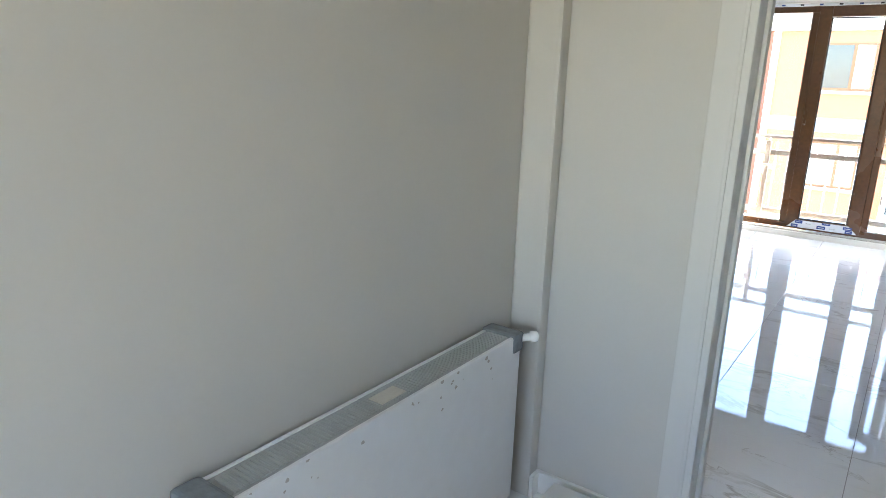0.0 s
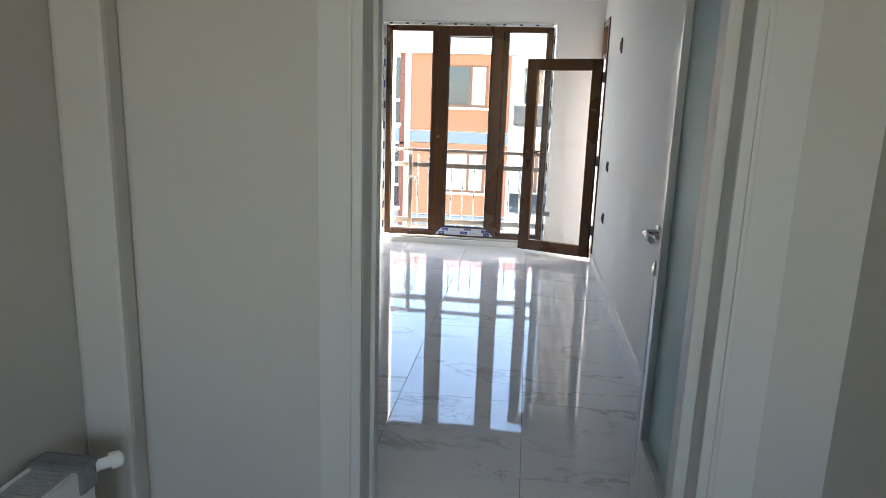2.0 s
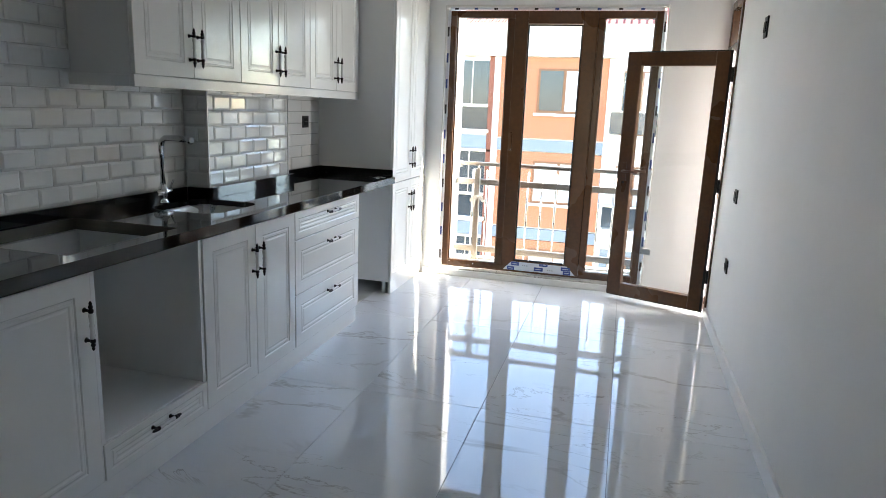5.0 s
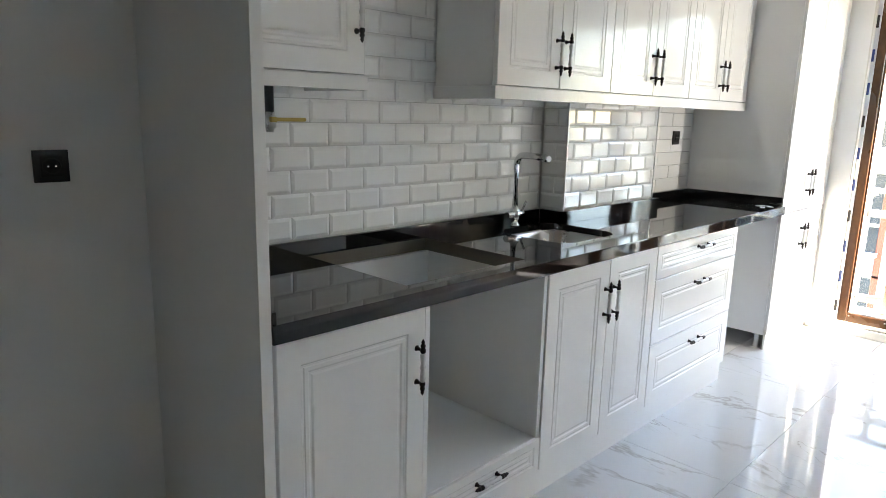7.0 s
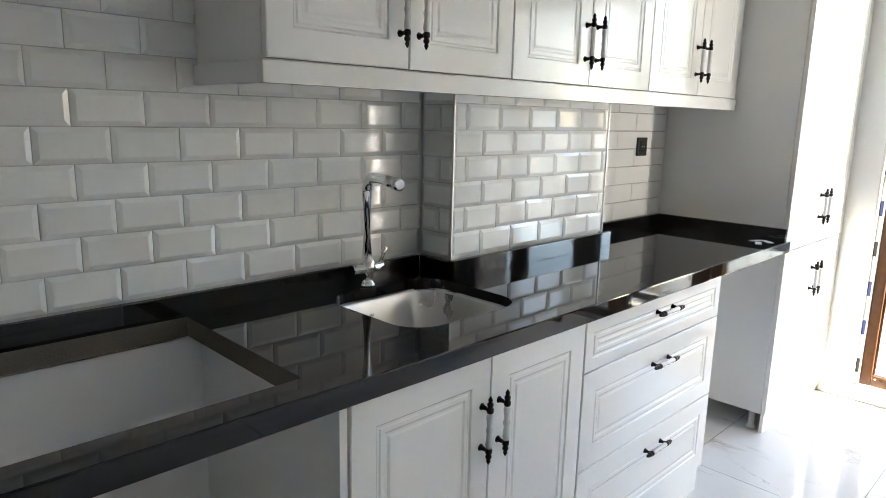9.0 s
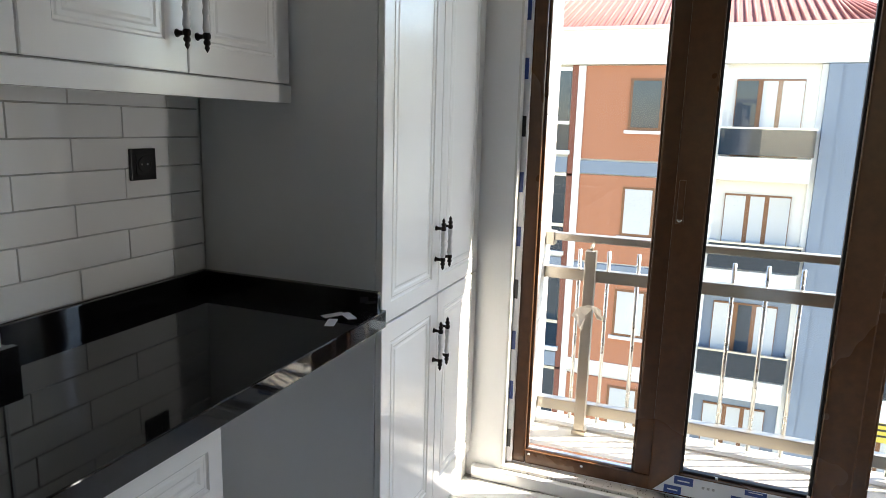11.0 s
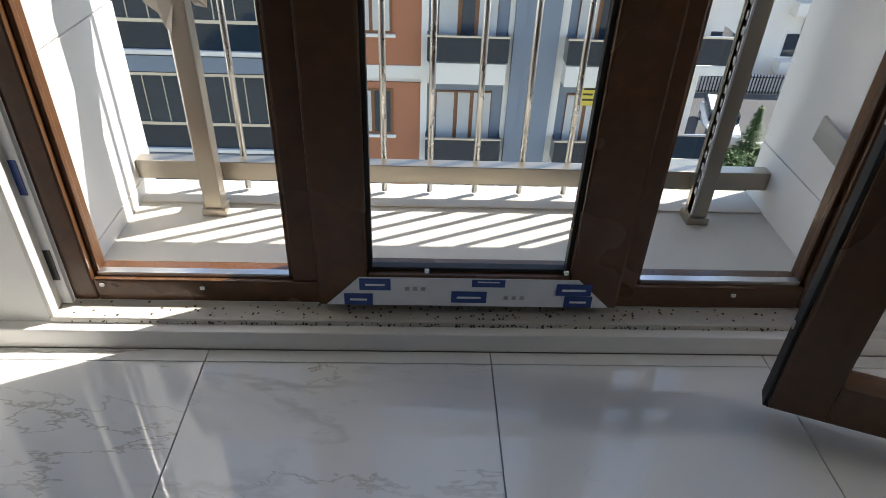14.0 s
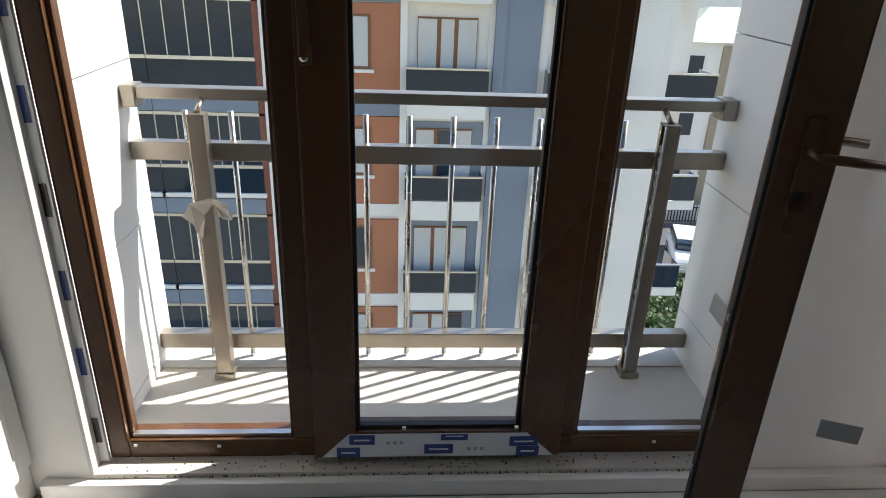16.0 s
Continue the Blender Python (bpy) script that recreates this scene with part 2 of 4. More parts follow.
def part(name, bm, mats, parent=None, label=""):
    """One mesh object from a bmesh in world coordinates, under its thing or part."""
    me = bpy.data.meshes.new(name)
    bm.to_mesh(me)
    bm.free()
    for m in mats if isinstance(mats, (list, tuple)) else [mats]:
        me.materials.append(m)
    ob = new(name, me)
    if parent:
        ob.parent = parent
        if parent.type == "EMPTY":
            ob.matrix_parent_inverse = Matrix.Translation(parent.location).inverted()
    return tagged(ob, label)


def add_box(bm, lo, hi, bevel=0.0, mat=0):
    c = [(a + b) / 2 for a, b in zip(lo, hi)]
    d = [abs(b - a) for a, b in zip(lo, hi)]
    r = bmesh.ops.create_cube(bm, size=1, matrix=Matrix.Translation(c) @ Matrix.Diagonal((*d, 1)))
    faces = set(f for v in r["verts"] for f in v.link_faces)
    for f in faces:
        f.material_index = mat
    if bevel:
        edges = list(set(e for v in r["verts"] for e in v.link_edges))
        bmesh.ops.bevel(bm, geom=edges, offset=bevel, segments=2, profile=0.6, affect="EDGES")
    return bm


def boxes(*items, bevel=0.0):
    bm = bmesh.new()
    for it in items:
        add_box(bm, it[0], it[1], it[2] if len(it) > 2 else bevel, it[3] if len(it) > 3 else 0)
    return bm


def add_cyl(bm, a, b, r1, r2=None, seg=12, mat=0, smooth=True):
    a, b = Vector(a), Vector(b)
    m = Matrix.Translation((a + b) / 2) @ (b - a).to_track_quat("Z", "Y").to_matrix().to_4x4()
    r = bmesh.ops.create_cone(bm, cap_ends=True, segments=seg, radius1=r1, radius2=r1 if r2 is None else r2, depth=(b - a).length, matrix=m)
    for f in set(f for v in r["verts"] for f in v.link_faces):
        f.material_index = mat
        f.smooth = smooth and len(f.verts) == 4
    return bm


def lathe(bm, origin, axis, profile, seg=14, mat=0):
    """A turned shape: profile is (distance along axis, radius)."""
    q = Vector(axis).to_track_quat("Z", "Y")
    rings = []
    for d, r in profile:
        rings.append([bm.verts.new(Vector(origin) + q @ Vector((r * math.cos(2 * math.pi * k / seg), r * math.sin(2 * math.pi * k / seg), d))) for k in range(seg)])
    for p, n in zip(rings, rings[1:]):
        for k in range(seg):
            f = bm.faces.new((p[k], p[(k + 1) % seg], n[(k + 1) % seg], n[k]))
            f.material_index, f.smooth = mat, True
    for ring in (rings[0][::-1], rings[-1]):
        bm.faces.new(ring).material_index = mat
    return bm


def tube(bm, pts, r, seg=12, mat=0):
    rings = []
    for i, p in enumerate(pts):
        d = (Vector(pts[min(i + 1, len(pts) - 1)]) - Vector(pts[max(i - 1, 0)])).normalized()
        q = d.to_track_quat("Z", "X" if abs(d.y) > 0.9 else "Y")
        rings.append([bm.verts.new(Vector(p) + q @ Vector((r * math.cos(2 * math.pi * k / seg), r * math.sin(2 * math.pi * k / seg), 0))) for k in range(seg)])
    for p, n in zip(rings, rings[1:]):
        for k in range(seg):
            f = bm.faces.new((p[k], p[(k + 1) % seg], n[(k + 1) % seg], n[k]))
            f.material_index, f.smooth = mat, True
    for ring in (rings[0][::-1], rings[-1]):
        bm.faces.new(ring).material_index = mat
    bmesh.ops.recalc_face_normals(bm, faces=bm.faces)
    return bm


def routed_front(x, y0, y1, z0, z1, inset=0.062, thick=0.018):
    """A lacquered front facing +x, with two routed grooves round a flat field."""
    bm = bmesh.new()
    prof = [(0, -thick), (0, -0.002), (0.002, 0), (inset, 0), (inset + 0.004, -0.0036), (inset + 0.009, -0.0036), (inset + 0.012, -0.0015),
            (inset + 0.021, -0.0015), (inset + 0.026, -0.0040), (inset + 0.031, -0.0040), (inset + 0.037, -0.002)]
    rings = []
    for i, d in prof:
        rings.append([bm.verts.new((x + d, *p)) for p in ((y0 + i, z0 + i), (y1 - i, z0 + i), (y1 - i, z1 - i), (y0 + i, z1 - i))])
    for p, n in zip(rings, rings[1:]):
        for k in range(4):
            bm.faces.new((p[k], p[(k + 1) % 4], n[(k + 1) % 4], n[k]))
    bm.faces.new(rings[-1])
    bm.faces.new(rings[0][::-1])
    return bm


def pull(x, y, z, along, length=0.165):
    """A cabinet pull: bronze posts with turned finials and a waisted porcelain grip. It stands off a front at x."""
    bm = bmesh.new()
    a = Vector((0, 1, 0)) if along == "y" else Vector((0, 0, 1))
    c = Vector((x + 0.026, y, z))
    h = length / 2
    lathe(bm, c - a * (h - 0.036), a, [(0, 0.0055), (0.012, 0.0085), (h * 0.45, 0.006), (h - 0.036, 0.0085), (2 * (h - 0.036) - h * 0.45, 0.006), (2 * (h - 0.036) - 0.012, 0.0085), (2 * (h - 0.036), 0.0055)], mat=1)
    for s in (-1, 1):
        lathe(bm, c + a * s * (h - 0.040), a * s, [(0, 0.006), (0.004, 0.0085), (0.012, 0.0085), (0.015, 0.005), (0.019, 0.0075), (0.024, 0.0075), (0.028, 0.004), (0.033, 0.0058), (0.038, 0.003), (0.042, 0.0008)])
        p = c + a * s * (h - 0.032)
        lathe(bm, (p.x, p.y, p.z), (-1, 0, 0), [(0, 0.0055), (0.012, 0.0045), (0.021, 0.006), (0.0255, 0.009)])
    return bm

# ---- plan ----
XR = 2.885      # right-hand kitchen wall
YN = 7.45       # inner face of the window wall
YF, YB = 2.10, 2.21   # hall face and kitchen face of the wall with the door
XL, XJ = 1.89, 2.62   # sides of the doorway
ZC = 2.62       # ceiling

# ---- walls ----
def wall(name, items, mat, label):
    return tagged(part(name, boxes(*items), mat), label, "wall", kind="structure")

wall_west = wall("wall_west", [((-0.2, YB, -0.1), (0, 7.95, 2.8))], M_KWALL, "pale plastered kitchen wall behind the units")
# the recess behind the side frame is assumed; it houses the fill lamp
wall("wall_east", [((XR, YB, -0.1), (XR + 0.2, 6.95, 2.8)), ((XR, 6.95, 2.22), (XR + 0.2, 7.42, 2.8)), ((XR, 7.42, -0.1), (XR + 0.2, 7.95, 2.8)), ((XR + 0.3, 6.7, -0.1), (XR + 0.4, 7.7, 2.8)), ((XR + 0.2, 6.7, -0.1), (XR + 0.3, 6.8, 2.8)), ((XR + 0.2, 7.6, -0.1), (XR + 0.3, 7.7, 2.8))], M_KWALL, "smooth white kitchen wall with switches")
wall("wall_north", [((0, YN, -0.1), (0.735, 7.62, 2.8)), ((2.45, YN, -0.1), (XR, 7.62, 2.8)), ((0.735, YN, 2.215), (2.45, 7.62, 2.8)), ((0.735, YN + 0.01, -0.1), (2.45, 7.62, 0.045))], M_KWALL, "white window wall with plastered reveals")
wall("wall_south", [((-0.2, YF, -0.1), (XL - 0.02, YB, 2.8)), ((XJ + 0.02, YF, -0.1), (XR + 0.2, YB, 2.8)), ((XL - 0.02, YF, 2.1), (XJ + 0.02, YB, 2.8))], M_WALL, "greige wall with the kitchen doorway")
wall("hall_wall_west", [((1.05, -1.7, -0.1), (1.248, YF, 2.8)), ((1.248, YF - 0.06, -0.1), (1.365, YF, 2.8), 0.012)], M_WALL, "greige hall wall with a boxed-in pipe")
wall("hall_wall_east", [((2.88, -1.7, -0.1), (3.22, YF, 2.8))], M_WALL, "greige hall wall")
wall("hall_wall_south", [((1.13, -1.7, -0.1), (1.7, -1.5, 2.8)), ((2.9, -1.7, -0.1), (3.22, -1.5, 2.8)), ((1.7, -1.7, -0.1), (2.9, -1.5, 0.9)), ((1.7, -1.7, 2.2), (2.9, -1.5, 2.8))], M_WALL, "greige hall wall with a window opening")
tagged(part("ceiling", boxes(((-0.2, YB, ZC), (XR + 0.2, 7.62, 2.8)), ((0.7, 3.0, 2.52), (2.55, 7.1, ZC), 0.01), ((0.78, 3.08, 2.47), (2.47, 7.02, 2.52), 0.008)), M_CEIL), "white stepped plaster ceiling", "ceiling", kind="structure")
tagged(part("hall_ceiling", boxes(((1.13, -1.7, ZC), (3.22, YB, 2.8))), M_CEIL), "white hall ceiling", "ceiling", kind="structure")
for name, lo, hi in (("baseboard_east", (XR - 0.016, YB, 0), (XR, 6.95, 0.085)), ("baseboard_north", (0.62, YN - 0.03, 0), (XR, YN, 0.05))):
    tagged(part(name, boxes((lo, hi, 0.004)), M_TRIM), "white lacquered skirting board", "baseboard", kind="structure")
tagged(part("baseboard_hall", boxes(((1.365, YF - 0.016, 0), (1.795, YF, 0.085), 0.004), ((1.365, YF - 0.06, 0), (1.381, YF - 0.016, 0.085), 0.003)), M_TRIM), "white hall skirting board", "baseboard", kind="structure")

# ---- kitchen doorway: lining, casings and the open leaf ----
door_frame = thing("door_frame", (2.45, YF, 0), "white lacquered door lining with flat casings", "door frame", kind="structure")
for name, lo, hi in (("jamb", (XL - 0.02, YF - 0.012, 0), (XL, YB + 0.01, 2.1)), ("jamb", (XJ, YF - 0.015, 0), (XJ + 0.02, YB + 0.01, 2.1)), ("head", (XL - 0.02, YF - 0.015, 2.08), (XJ + 0.02, YB + 0.01, 2.1)),
                     ("casing", (XL - 0.095, YF - 0.02, 0), (XL - 0.001, YF, 2.19)), ("casing", (XJ + 0.001, YF - 0.02, 0), (XJ + 0.115, YF, 2.19)), ("casing", (XL - 0.001, YF - 0.02, 2.081), (XJ + 0.001, YF, 2.19)),
                     ("door_stop", (XJ - 0.028, YF + 0.055, 0), (XJ, YB + 0.008, 2.08)), ("door_stop", (XL, YF + 0.06, 0), (XL + 0.012, YF + 0.10, 2.08))):
    part(name, boxes((lo, hi, 0.003)), M_CASING, door_frame)
# routed line along the inner third of each upright casing
for x in (XL - 0.028, XJ + 0.028):
    part("casing_bead", boxes(((x - 0.006, YF - 0.026, 0), (x + 0.006, YF - 0.02, 2.16), 0.0025)), M_CASING, door_frame)
LH = (2.69, YB + 0.045)
leaf = thing("interior_door", (LH[0], LH[1], 0), "open white door with a tall aqua frosted glass panel", "door")


def leaf_box(name, u0, u1, w0, w1, z0, z1, mat, parent=None, bevel=0.003, label=""):
    return part(name, boxes(((LH[0] + w0, LH[1] + u0, z0), (LH[0] + w1, LH[1] + u1, z1), bevel)), mat, parent or leaf, label)


LW = 0.77
leaf_box("hinge_stile", 0, 0.13, -0.02, 0.02, 0.01, 2.06, M_TRIM)
leaf_box("lock_stile", LW - 0.13, LW, -0.02, 0.02, 0.01, 2.06, M_TRIM)
leaf_box("bottom_rail", 0.13, LW - 0.13, -0.02, 0.02, 0.01, 0.30, M_TRIM)
leaf_box("top_rail", 0.13, LW - 0.13, -0.02, 0.02, 1.93, 2.06, M_TRIM)
leaf_box("glass_panel", 0.13, LW - 0.13, -0.004, 0.004, 0.30, 1.93, M_FROST, label="aqua frosted glass")
for u0, u1, z0, z1 in ((0.13, 0.15, 0.30, 1.93), (LW - 0.15, LW - 0.13, 0.30, 1.93), (0.15, LW - 0.15, 0.30, 0.32), (0.15, LW - 0.15, 1.91, 1.93)):
    leaf_box("glazing_bead", u0, u1, -0.030, -0.004, z0, z1, M_ALU, bevel=0.002, label="aluminium glazing bead")
bm = bmesh.new()
px, py = LH[0] - 0.02, LH[1] + LW - 0.065
lathe(bm, (px, py, 1.02), (-1, 0, 0), [(0, 0.026), (0.008, 0.026), (0.011, 0.022), (0.012, 0.011), (0.045, 0.010)])
tube(bm, [(px - 0.045, py + 0.008, 1.02), (px - 0.05, py - 0.02, 1.02), (px - 0.05, py - 0.07, 1.018), (px - 0.047, py - 0.12, 1.015)], 0.010)
part("door_handle", bm, M_CHROME, leaf, "chrome lever handle")
part("lock_rose", lathe(bmesh.new(), (px, py, 0.90), (-1, 0, 0), [(0, 0.026), (0.008, 0.026), (0.011, 0.02), (0.0112, 0.008)]), M_CHROME, leaf, "chrome lock rose")
leaf_box("film_wrap", LW - 0.055, LW + 0.003, -0.024, 0.024, 0.12, 0.86, M_FILMW, bevel=0.01, label="crumpled protective film")
for z in (0.25, 1.85):
    part("hinge", add_cyl(bmesh.new(), (LH[0] - 0.03, YB + 0.03, z - 0.05), (LH[0] - 0.03, YB + 0.03, z + 0.05), 0.009), M_BLACK, leaf, "dark hinge")

# ---- radiator on the hall wall ----
radiator = thing("radiator", (1.4, 1.370, 0.1), "scuffed white panel radiator still partly wrapped", "radiator")
RY0, RY1 = 0.775, 1.885
bm = boxes(((1.365, RY0, 0.10), (1.379, RY1, 0.673), 0.006), ((1.269, RY0, 0.10), (1.281, RY1, 0.673), 0.005))
part("panel", bm, M_RADW, radiator)
bm = boxes(((1.281, RY0, 0.666), (1.365, RY1, 0.67)))
for k in range(int((RY1 - RY0 - 0.04) / 0.012)):
    add_box(bm, (1.291, RY0 + 0.02 + k * 0.012, 0.67), (1.357, RY0 + 0.027 + k * 0.012, 0.6725))
part("top_grille", bm, M_RADG, radiator, "grey slotted top grille")
bm = bmesh.new()
for k in range(int((RY1 - RY0) / 0.05)):
    add_box(bm, (1.283, RY0 + 0.01 + k * 0.05, 0.12), (1.363, RY0 + 0.035 + k * 0.05, 0.663))
part("convector_fins", bm, M_RADG, radiator)
for y0, y1 in ((RY0 - 0.012, RY0 + 0.055), (RY1 - 0.05, RY1 + 0.012)):
    part("corner_wrap", boxes(((1.262, y0, 0.618), (1.385, y1, 0.68), 0.012)), M_WRAP, radiator, "torn grey-blue corner wrapping")
part("side_plate", boxes(((1.281, RY1 - 0.004, 0.11), (1.365, RY1, 0.666), 0.002)), M_RADW, radiator)
part("side_plate", boxes(((1.281, RY0, 0.11), (1.365, RY0 + 0.004, 0.666), 0.002)), M_RADW, radiator)
bm = bmesh.new()
lathe(bm, (1.379, RY1 + 0.002, 0.658), (0.55, 0.8, 0), [(0, 0.012), (0.03, 0.012), (0.031, 0.018), (0.05, 0.018), (0.055, 0.014)])
part("vent_plug", bm, M_PORC, radiator, "white plastic plug")
part("label_scrap", boxes(((1.302, 1.270, 0.6725), (1.347, 1.360, 0.674))), M_PAPER, radiator, "torn paper scrap")
bm = bmesh.new()
rnd = random.Random(2)
for k in range(24):
    y, z = rnd.uniform(RY0 + 0.08, RY1 - 0.12), 0.67 - rnd.random() ** 2 * 0.10
    r = rnd.uniform(0.002, 0.008)
    vs = [bm.verts.new((1.3793, y + r * math.cos(a) * rnd.uniform(0.6, 1.3), min(z + 0.7 * r * math.sin(a) * rnd.uniform(0.6, 1.6), 0.671))) for a in (0, 0.9, 1.8, 2.7, 3.6, 4.5, 5.4)]
    bm.faces.new(vs)
tagged(part("scuff_marks", bm, M_SCUFF, radiator, "brown scuff marks"), kind="stuff")
for y in (1.05, 1.8):
    part("wall_bracket", boxes(((1.248, y - 0.015, 0.25), (1.269, y + 0.015, 0.5), 0.002)), M_STEEL, radiator)
part("pipe", tube(bmesh.new(), [(1.317, RY1 + 0.02, 0.0), (1.317, RY1 + 0.02, 0.13), (1.317, RY1 - 0.005, 0.15)], 0.008), M_PORC, radiator)
carton = thing("carton", (1.56, 1.96, 0), "small white cardboard carton on the floor", "box")
part("carton_body", boxes(((1.47, 1.915, 0.0), (1.66, 2.03, 0.10), 0.004)), M_PAPER, carton)
part("flap", boxes(((1.465, 1.91, 0.10), (1.665, 2.034, 0.105), 0.001)), M_PORC, carton)


# ---- cabinets ----
def fronts(cab, x, doors, hy=None):
    for d in doors:
        y0, y1, z0, z1, inset, handles = d
        ob = part("drawer_front" if handles and handles[0][2] == "y" else "door", routed_front(x, y0 + 0.0015, y1 - 0.0015, z0, z1, inset), M_LACQ, cab)
        for yy, zz, al in handles:
            part("handle", pull(x, yy, zz, al), [M_BRONZE, M_GRIP], ob, "bronze and white porcelain pull")


def carcass(cab, x1, y0, y1, z0, z1, t=0.018, shelf=None, top=True):
    part("side_panel", boxes(((0.012, y0, z0), (x1, y0 + t, z1), 0.001)), M_CARC, cab)
    part("side_panel", boxes(((0.012, y1 - t, z0), (x1, y1, z1), 0.001)), M_CARC, cab)
    part("bottom_panel", boxes(((0.012, y0 + t, z0), (x1, y1 - t, z0 + t))), M_CARC, cab)
    part("back_panel", boxes(((0.012, y0 + t, z0 + t), (0.02, y1 - t, z1 - t))), M_CARC, cab)
    if top:
        part("top_panel", boxes(((0.012, y0 + t, z1 - t), (x1, y1 - t, z1))), M_CARC, cab)
    if shelf:
        part("shelf", boxes(((0.022, y0 + t, shelf), (x1 - 0.005, y1 - t, shelf + t))), M_CARC, cab)


XF = 0.605
part_end = thing("end_panel", (0.31, 3.248, 0), "tall pale cabinet end panel beside the worktop", "end panel")
part("board", boxes(((0.002, 3.234, 0), (0.610, 3.262, 2.3), 0.001)), M_CARC, part_end)
part("edge_band", boxes(((0.610, 3.233, 0), (0.616, 3.263, 2.3), 0.001)), M_LACQ, part_end, "white edge band")

cab = thing("base_cabinet", (0.3, 3.535, 0), "white base cabinet with one routed door", "cabinet", "base cabinets")
carcass(cab, 0.585, 3.266, 3.762, 0.10, 0.858)
fronts(cab, XF, [(3.278, 3.762, 0.105, 0.845, 0.065, [(3.728, 0.68, "z")])])
cab = thing("oven_cabinet", (0.3, 4.05, 0), "white oven housing with an empty niche above a drawer", "cabinet", "base cabinets")
carcass(cab, 0.60, 3.7645, 4.347, 0.10, 0.858, shelf=0.222, top=False)
fronts(cab, XF + 0.002, [(3.766, 4.346, 0.105, 0.236, 0.028, [(4.055, 0.19, "y")])])
cab = thing("sink_cabinet", (0.3, 4.74, 0), "white sink cabinet with two routed doors", "cabinet", "base cabinets")
carcass(cab, 0.585, 4.349, 5.136, 0.10, 0.858, top=False)
fronts(cab, XF, [(4.350, 4.752, 0.105, 0.845, 0.062, [(4.722, 0.68, "z")]), (4.752, 5.135, 0.105, 0.845, 0.062, [(4.782, 0.68, "z")])])
cab = thing("drawer_cabinet", (0.3, 5.57, 0), "white three-drawer cabinet with routed fronts", "cabinet", "base cabinets")
carcass(cab, 0.585, 5.138, 5.995, 0.10, 0.858)
fronts(cab, XF, [(5.138, 5.997, 0.697, 0.845, 0.036, [(5.58, 0.80, "y")]), (5.138, 5.997, 0.397, 0.693, 0.062, [(5.58, 0.628, "y")]), (5.138, 5.997, 0.105, 0.393, 0.062, [(5.58, 0.33, "y")])])
plinth = thing("plinth", (0.59, 4.65, 0), "white lacquered plinth board under the base cabinets", "plinth")
part("board", boxes(((0.578, 3.266, 0), (0.594, 5.985, 0.100), 0.001)), M_LACQ, plinth)
part("return_board", boxes(((0.2, 5.972, 0), (0.578, 5.985, 0.098), 0.001)), M_LACQ, plinth)

tall = thing("tall_cabinet", (0.3, 7.04, 0), "tall white larder cabinet with four routed doors", "cabinet")
carcass(tall, 0.585, 6.64, 7.445, 0.10, 2.30, shelf=0.84)
fronts(tall, XF, [(6.64, 7.048, 0.105, 0.845, 0.055, [(7.018, 0.68, "z")]), (7.048, 7.448, 0.105, 0.845, 0.055, [(7.078, 0.68, "z")]),
                  (6.64, 7.048, 0.851, 2.30, 0.055, [(7.018, 1.02, "z")]), (7.048, 7.448, 0.851, 2.30, 0.055, [(7.078, 1.02, "z")])])
part("plinth_board", boxes(((0.578, 6.665, 0), (0.592, 7.445, 0.099), 0.001)), M_LACQ, tall)
for y in (6.70,):
    for x in (0.10, 0.53):
        part("foot", lathe(bmesh.new(), (x, y, 0), (0, 0, 1), [(0, 0.022), (0.012, 0.022), (0.016, 0.014), (0.085, 0.014), (0.087, 0.024), (0.1, 0.024)]), M_PORC, tall, "grey plastic foot")

XU = 0.325


def wall_cab(y0, y1, doors, label):
    c = thing("wall_cabinet", (0.16, (y0 + y1) / 2, 1.49), label, "cabinet", "wall cabinets")
    carcass(c, XU - 0.02, y0, y1, 1.487, 2.30)
    fronts(c, XU, doors)


wall_cab(3.264, 3.764, [(3.264, 3.764, 1.49, 2.30, 0.062, [(3.732, 1.66, "z")])], "white wall cabinet with one routed door")
for a, b, c in ((4.356, 4.735, 5.115), (5.116, 5.495, 5.875), (5.876, 6.26, 6.636)):
    wall_cab(a, c, [(a, b, 1.49, 2.30, 0.062, [(b - 0.03, 1.62, "z")]), (b, c, 1.49, 2.30, 0.062, [(b + 0.03, 1.62, "z")])], "white wall cabinet with two routed doors")
val = thing("valance", (0.16, 5.49, 1.44), "white light valance under the wall cabinets", "valance")
part("front_board", boxes(((XU - 0.02, 4.345, 1.44), (XU + 0.004, 6.636, 1.486), 0.002)), M_LACQ, val)
part("side_board", boxes(((0.012, 4.345, 1.44), (XU - 0.02, 4.361, 1.486), 0.002)), M_CARC, val)
part("bottom_board", boxes(((0.012, 4.361, 1.47), (XU - 0.02, 6.636, 1.486), 0.001)), M_CARC, val)
val = thing("valance", (0.16, 3.53, 1.44), "short white valance under the corner wall cabinet", "valance")
part("front_board", boxes(((XU - 0.02, 3.264, 1.445), (XU + 0.004, 3.770, 1.486), 0.002)), M_LACQ, val)
part("side_board", boxes(((0.012, 3.757, 1.445), (XU - 0.02, 3.770, 1.486), 0.002)), M_CARC, val)

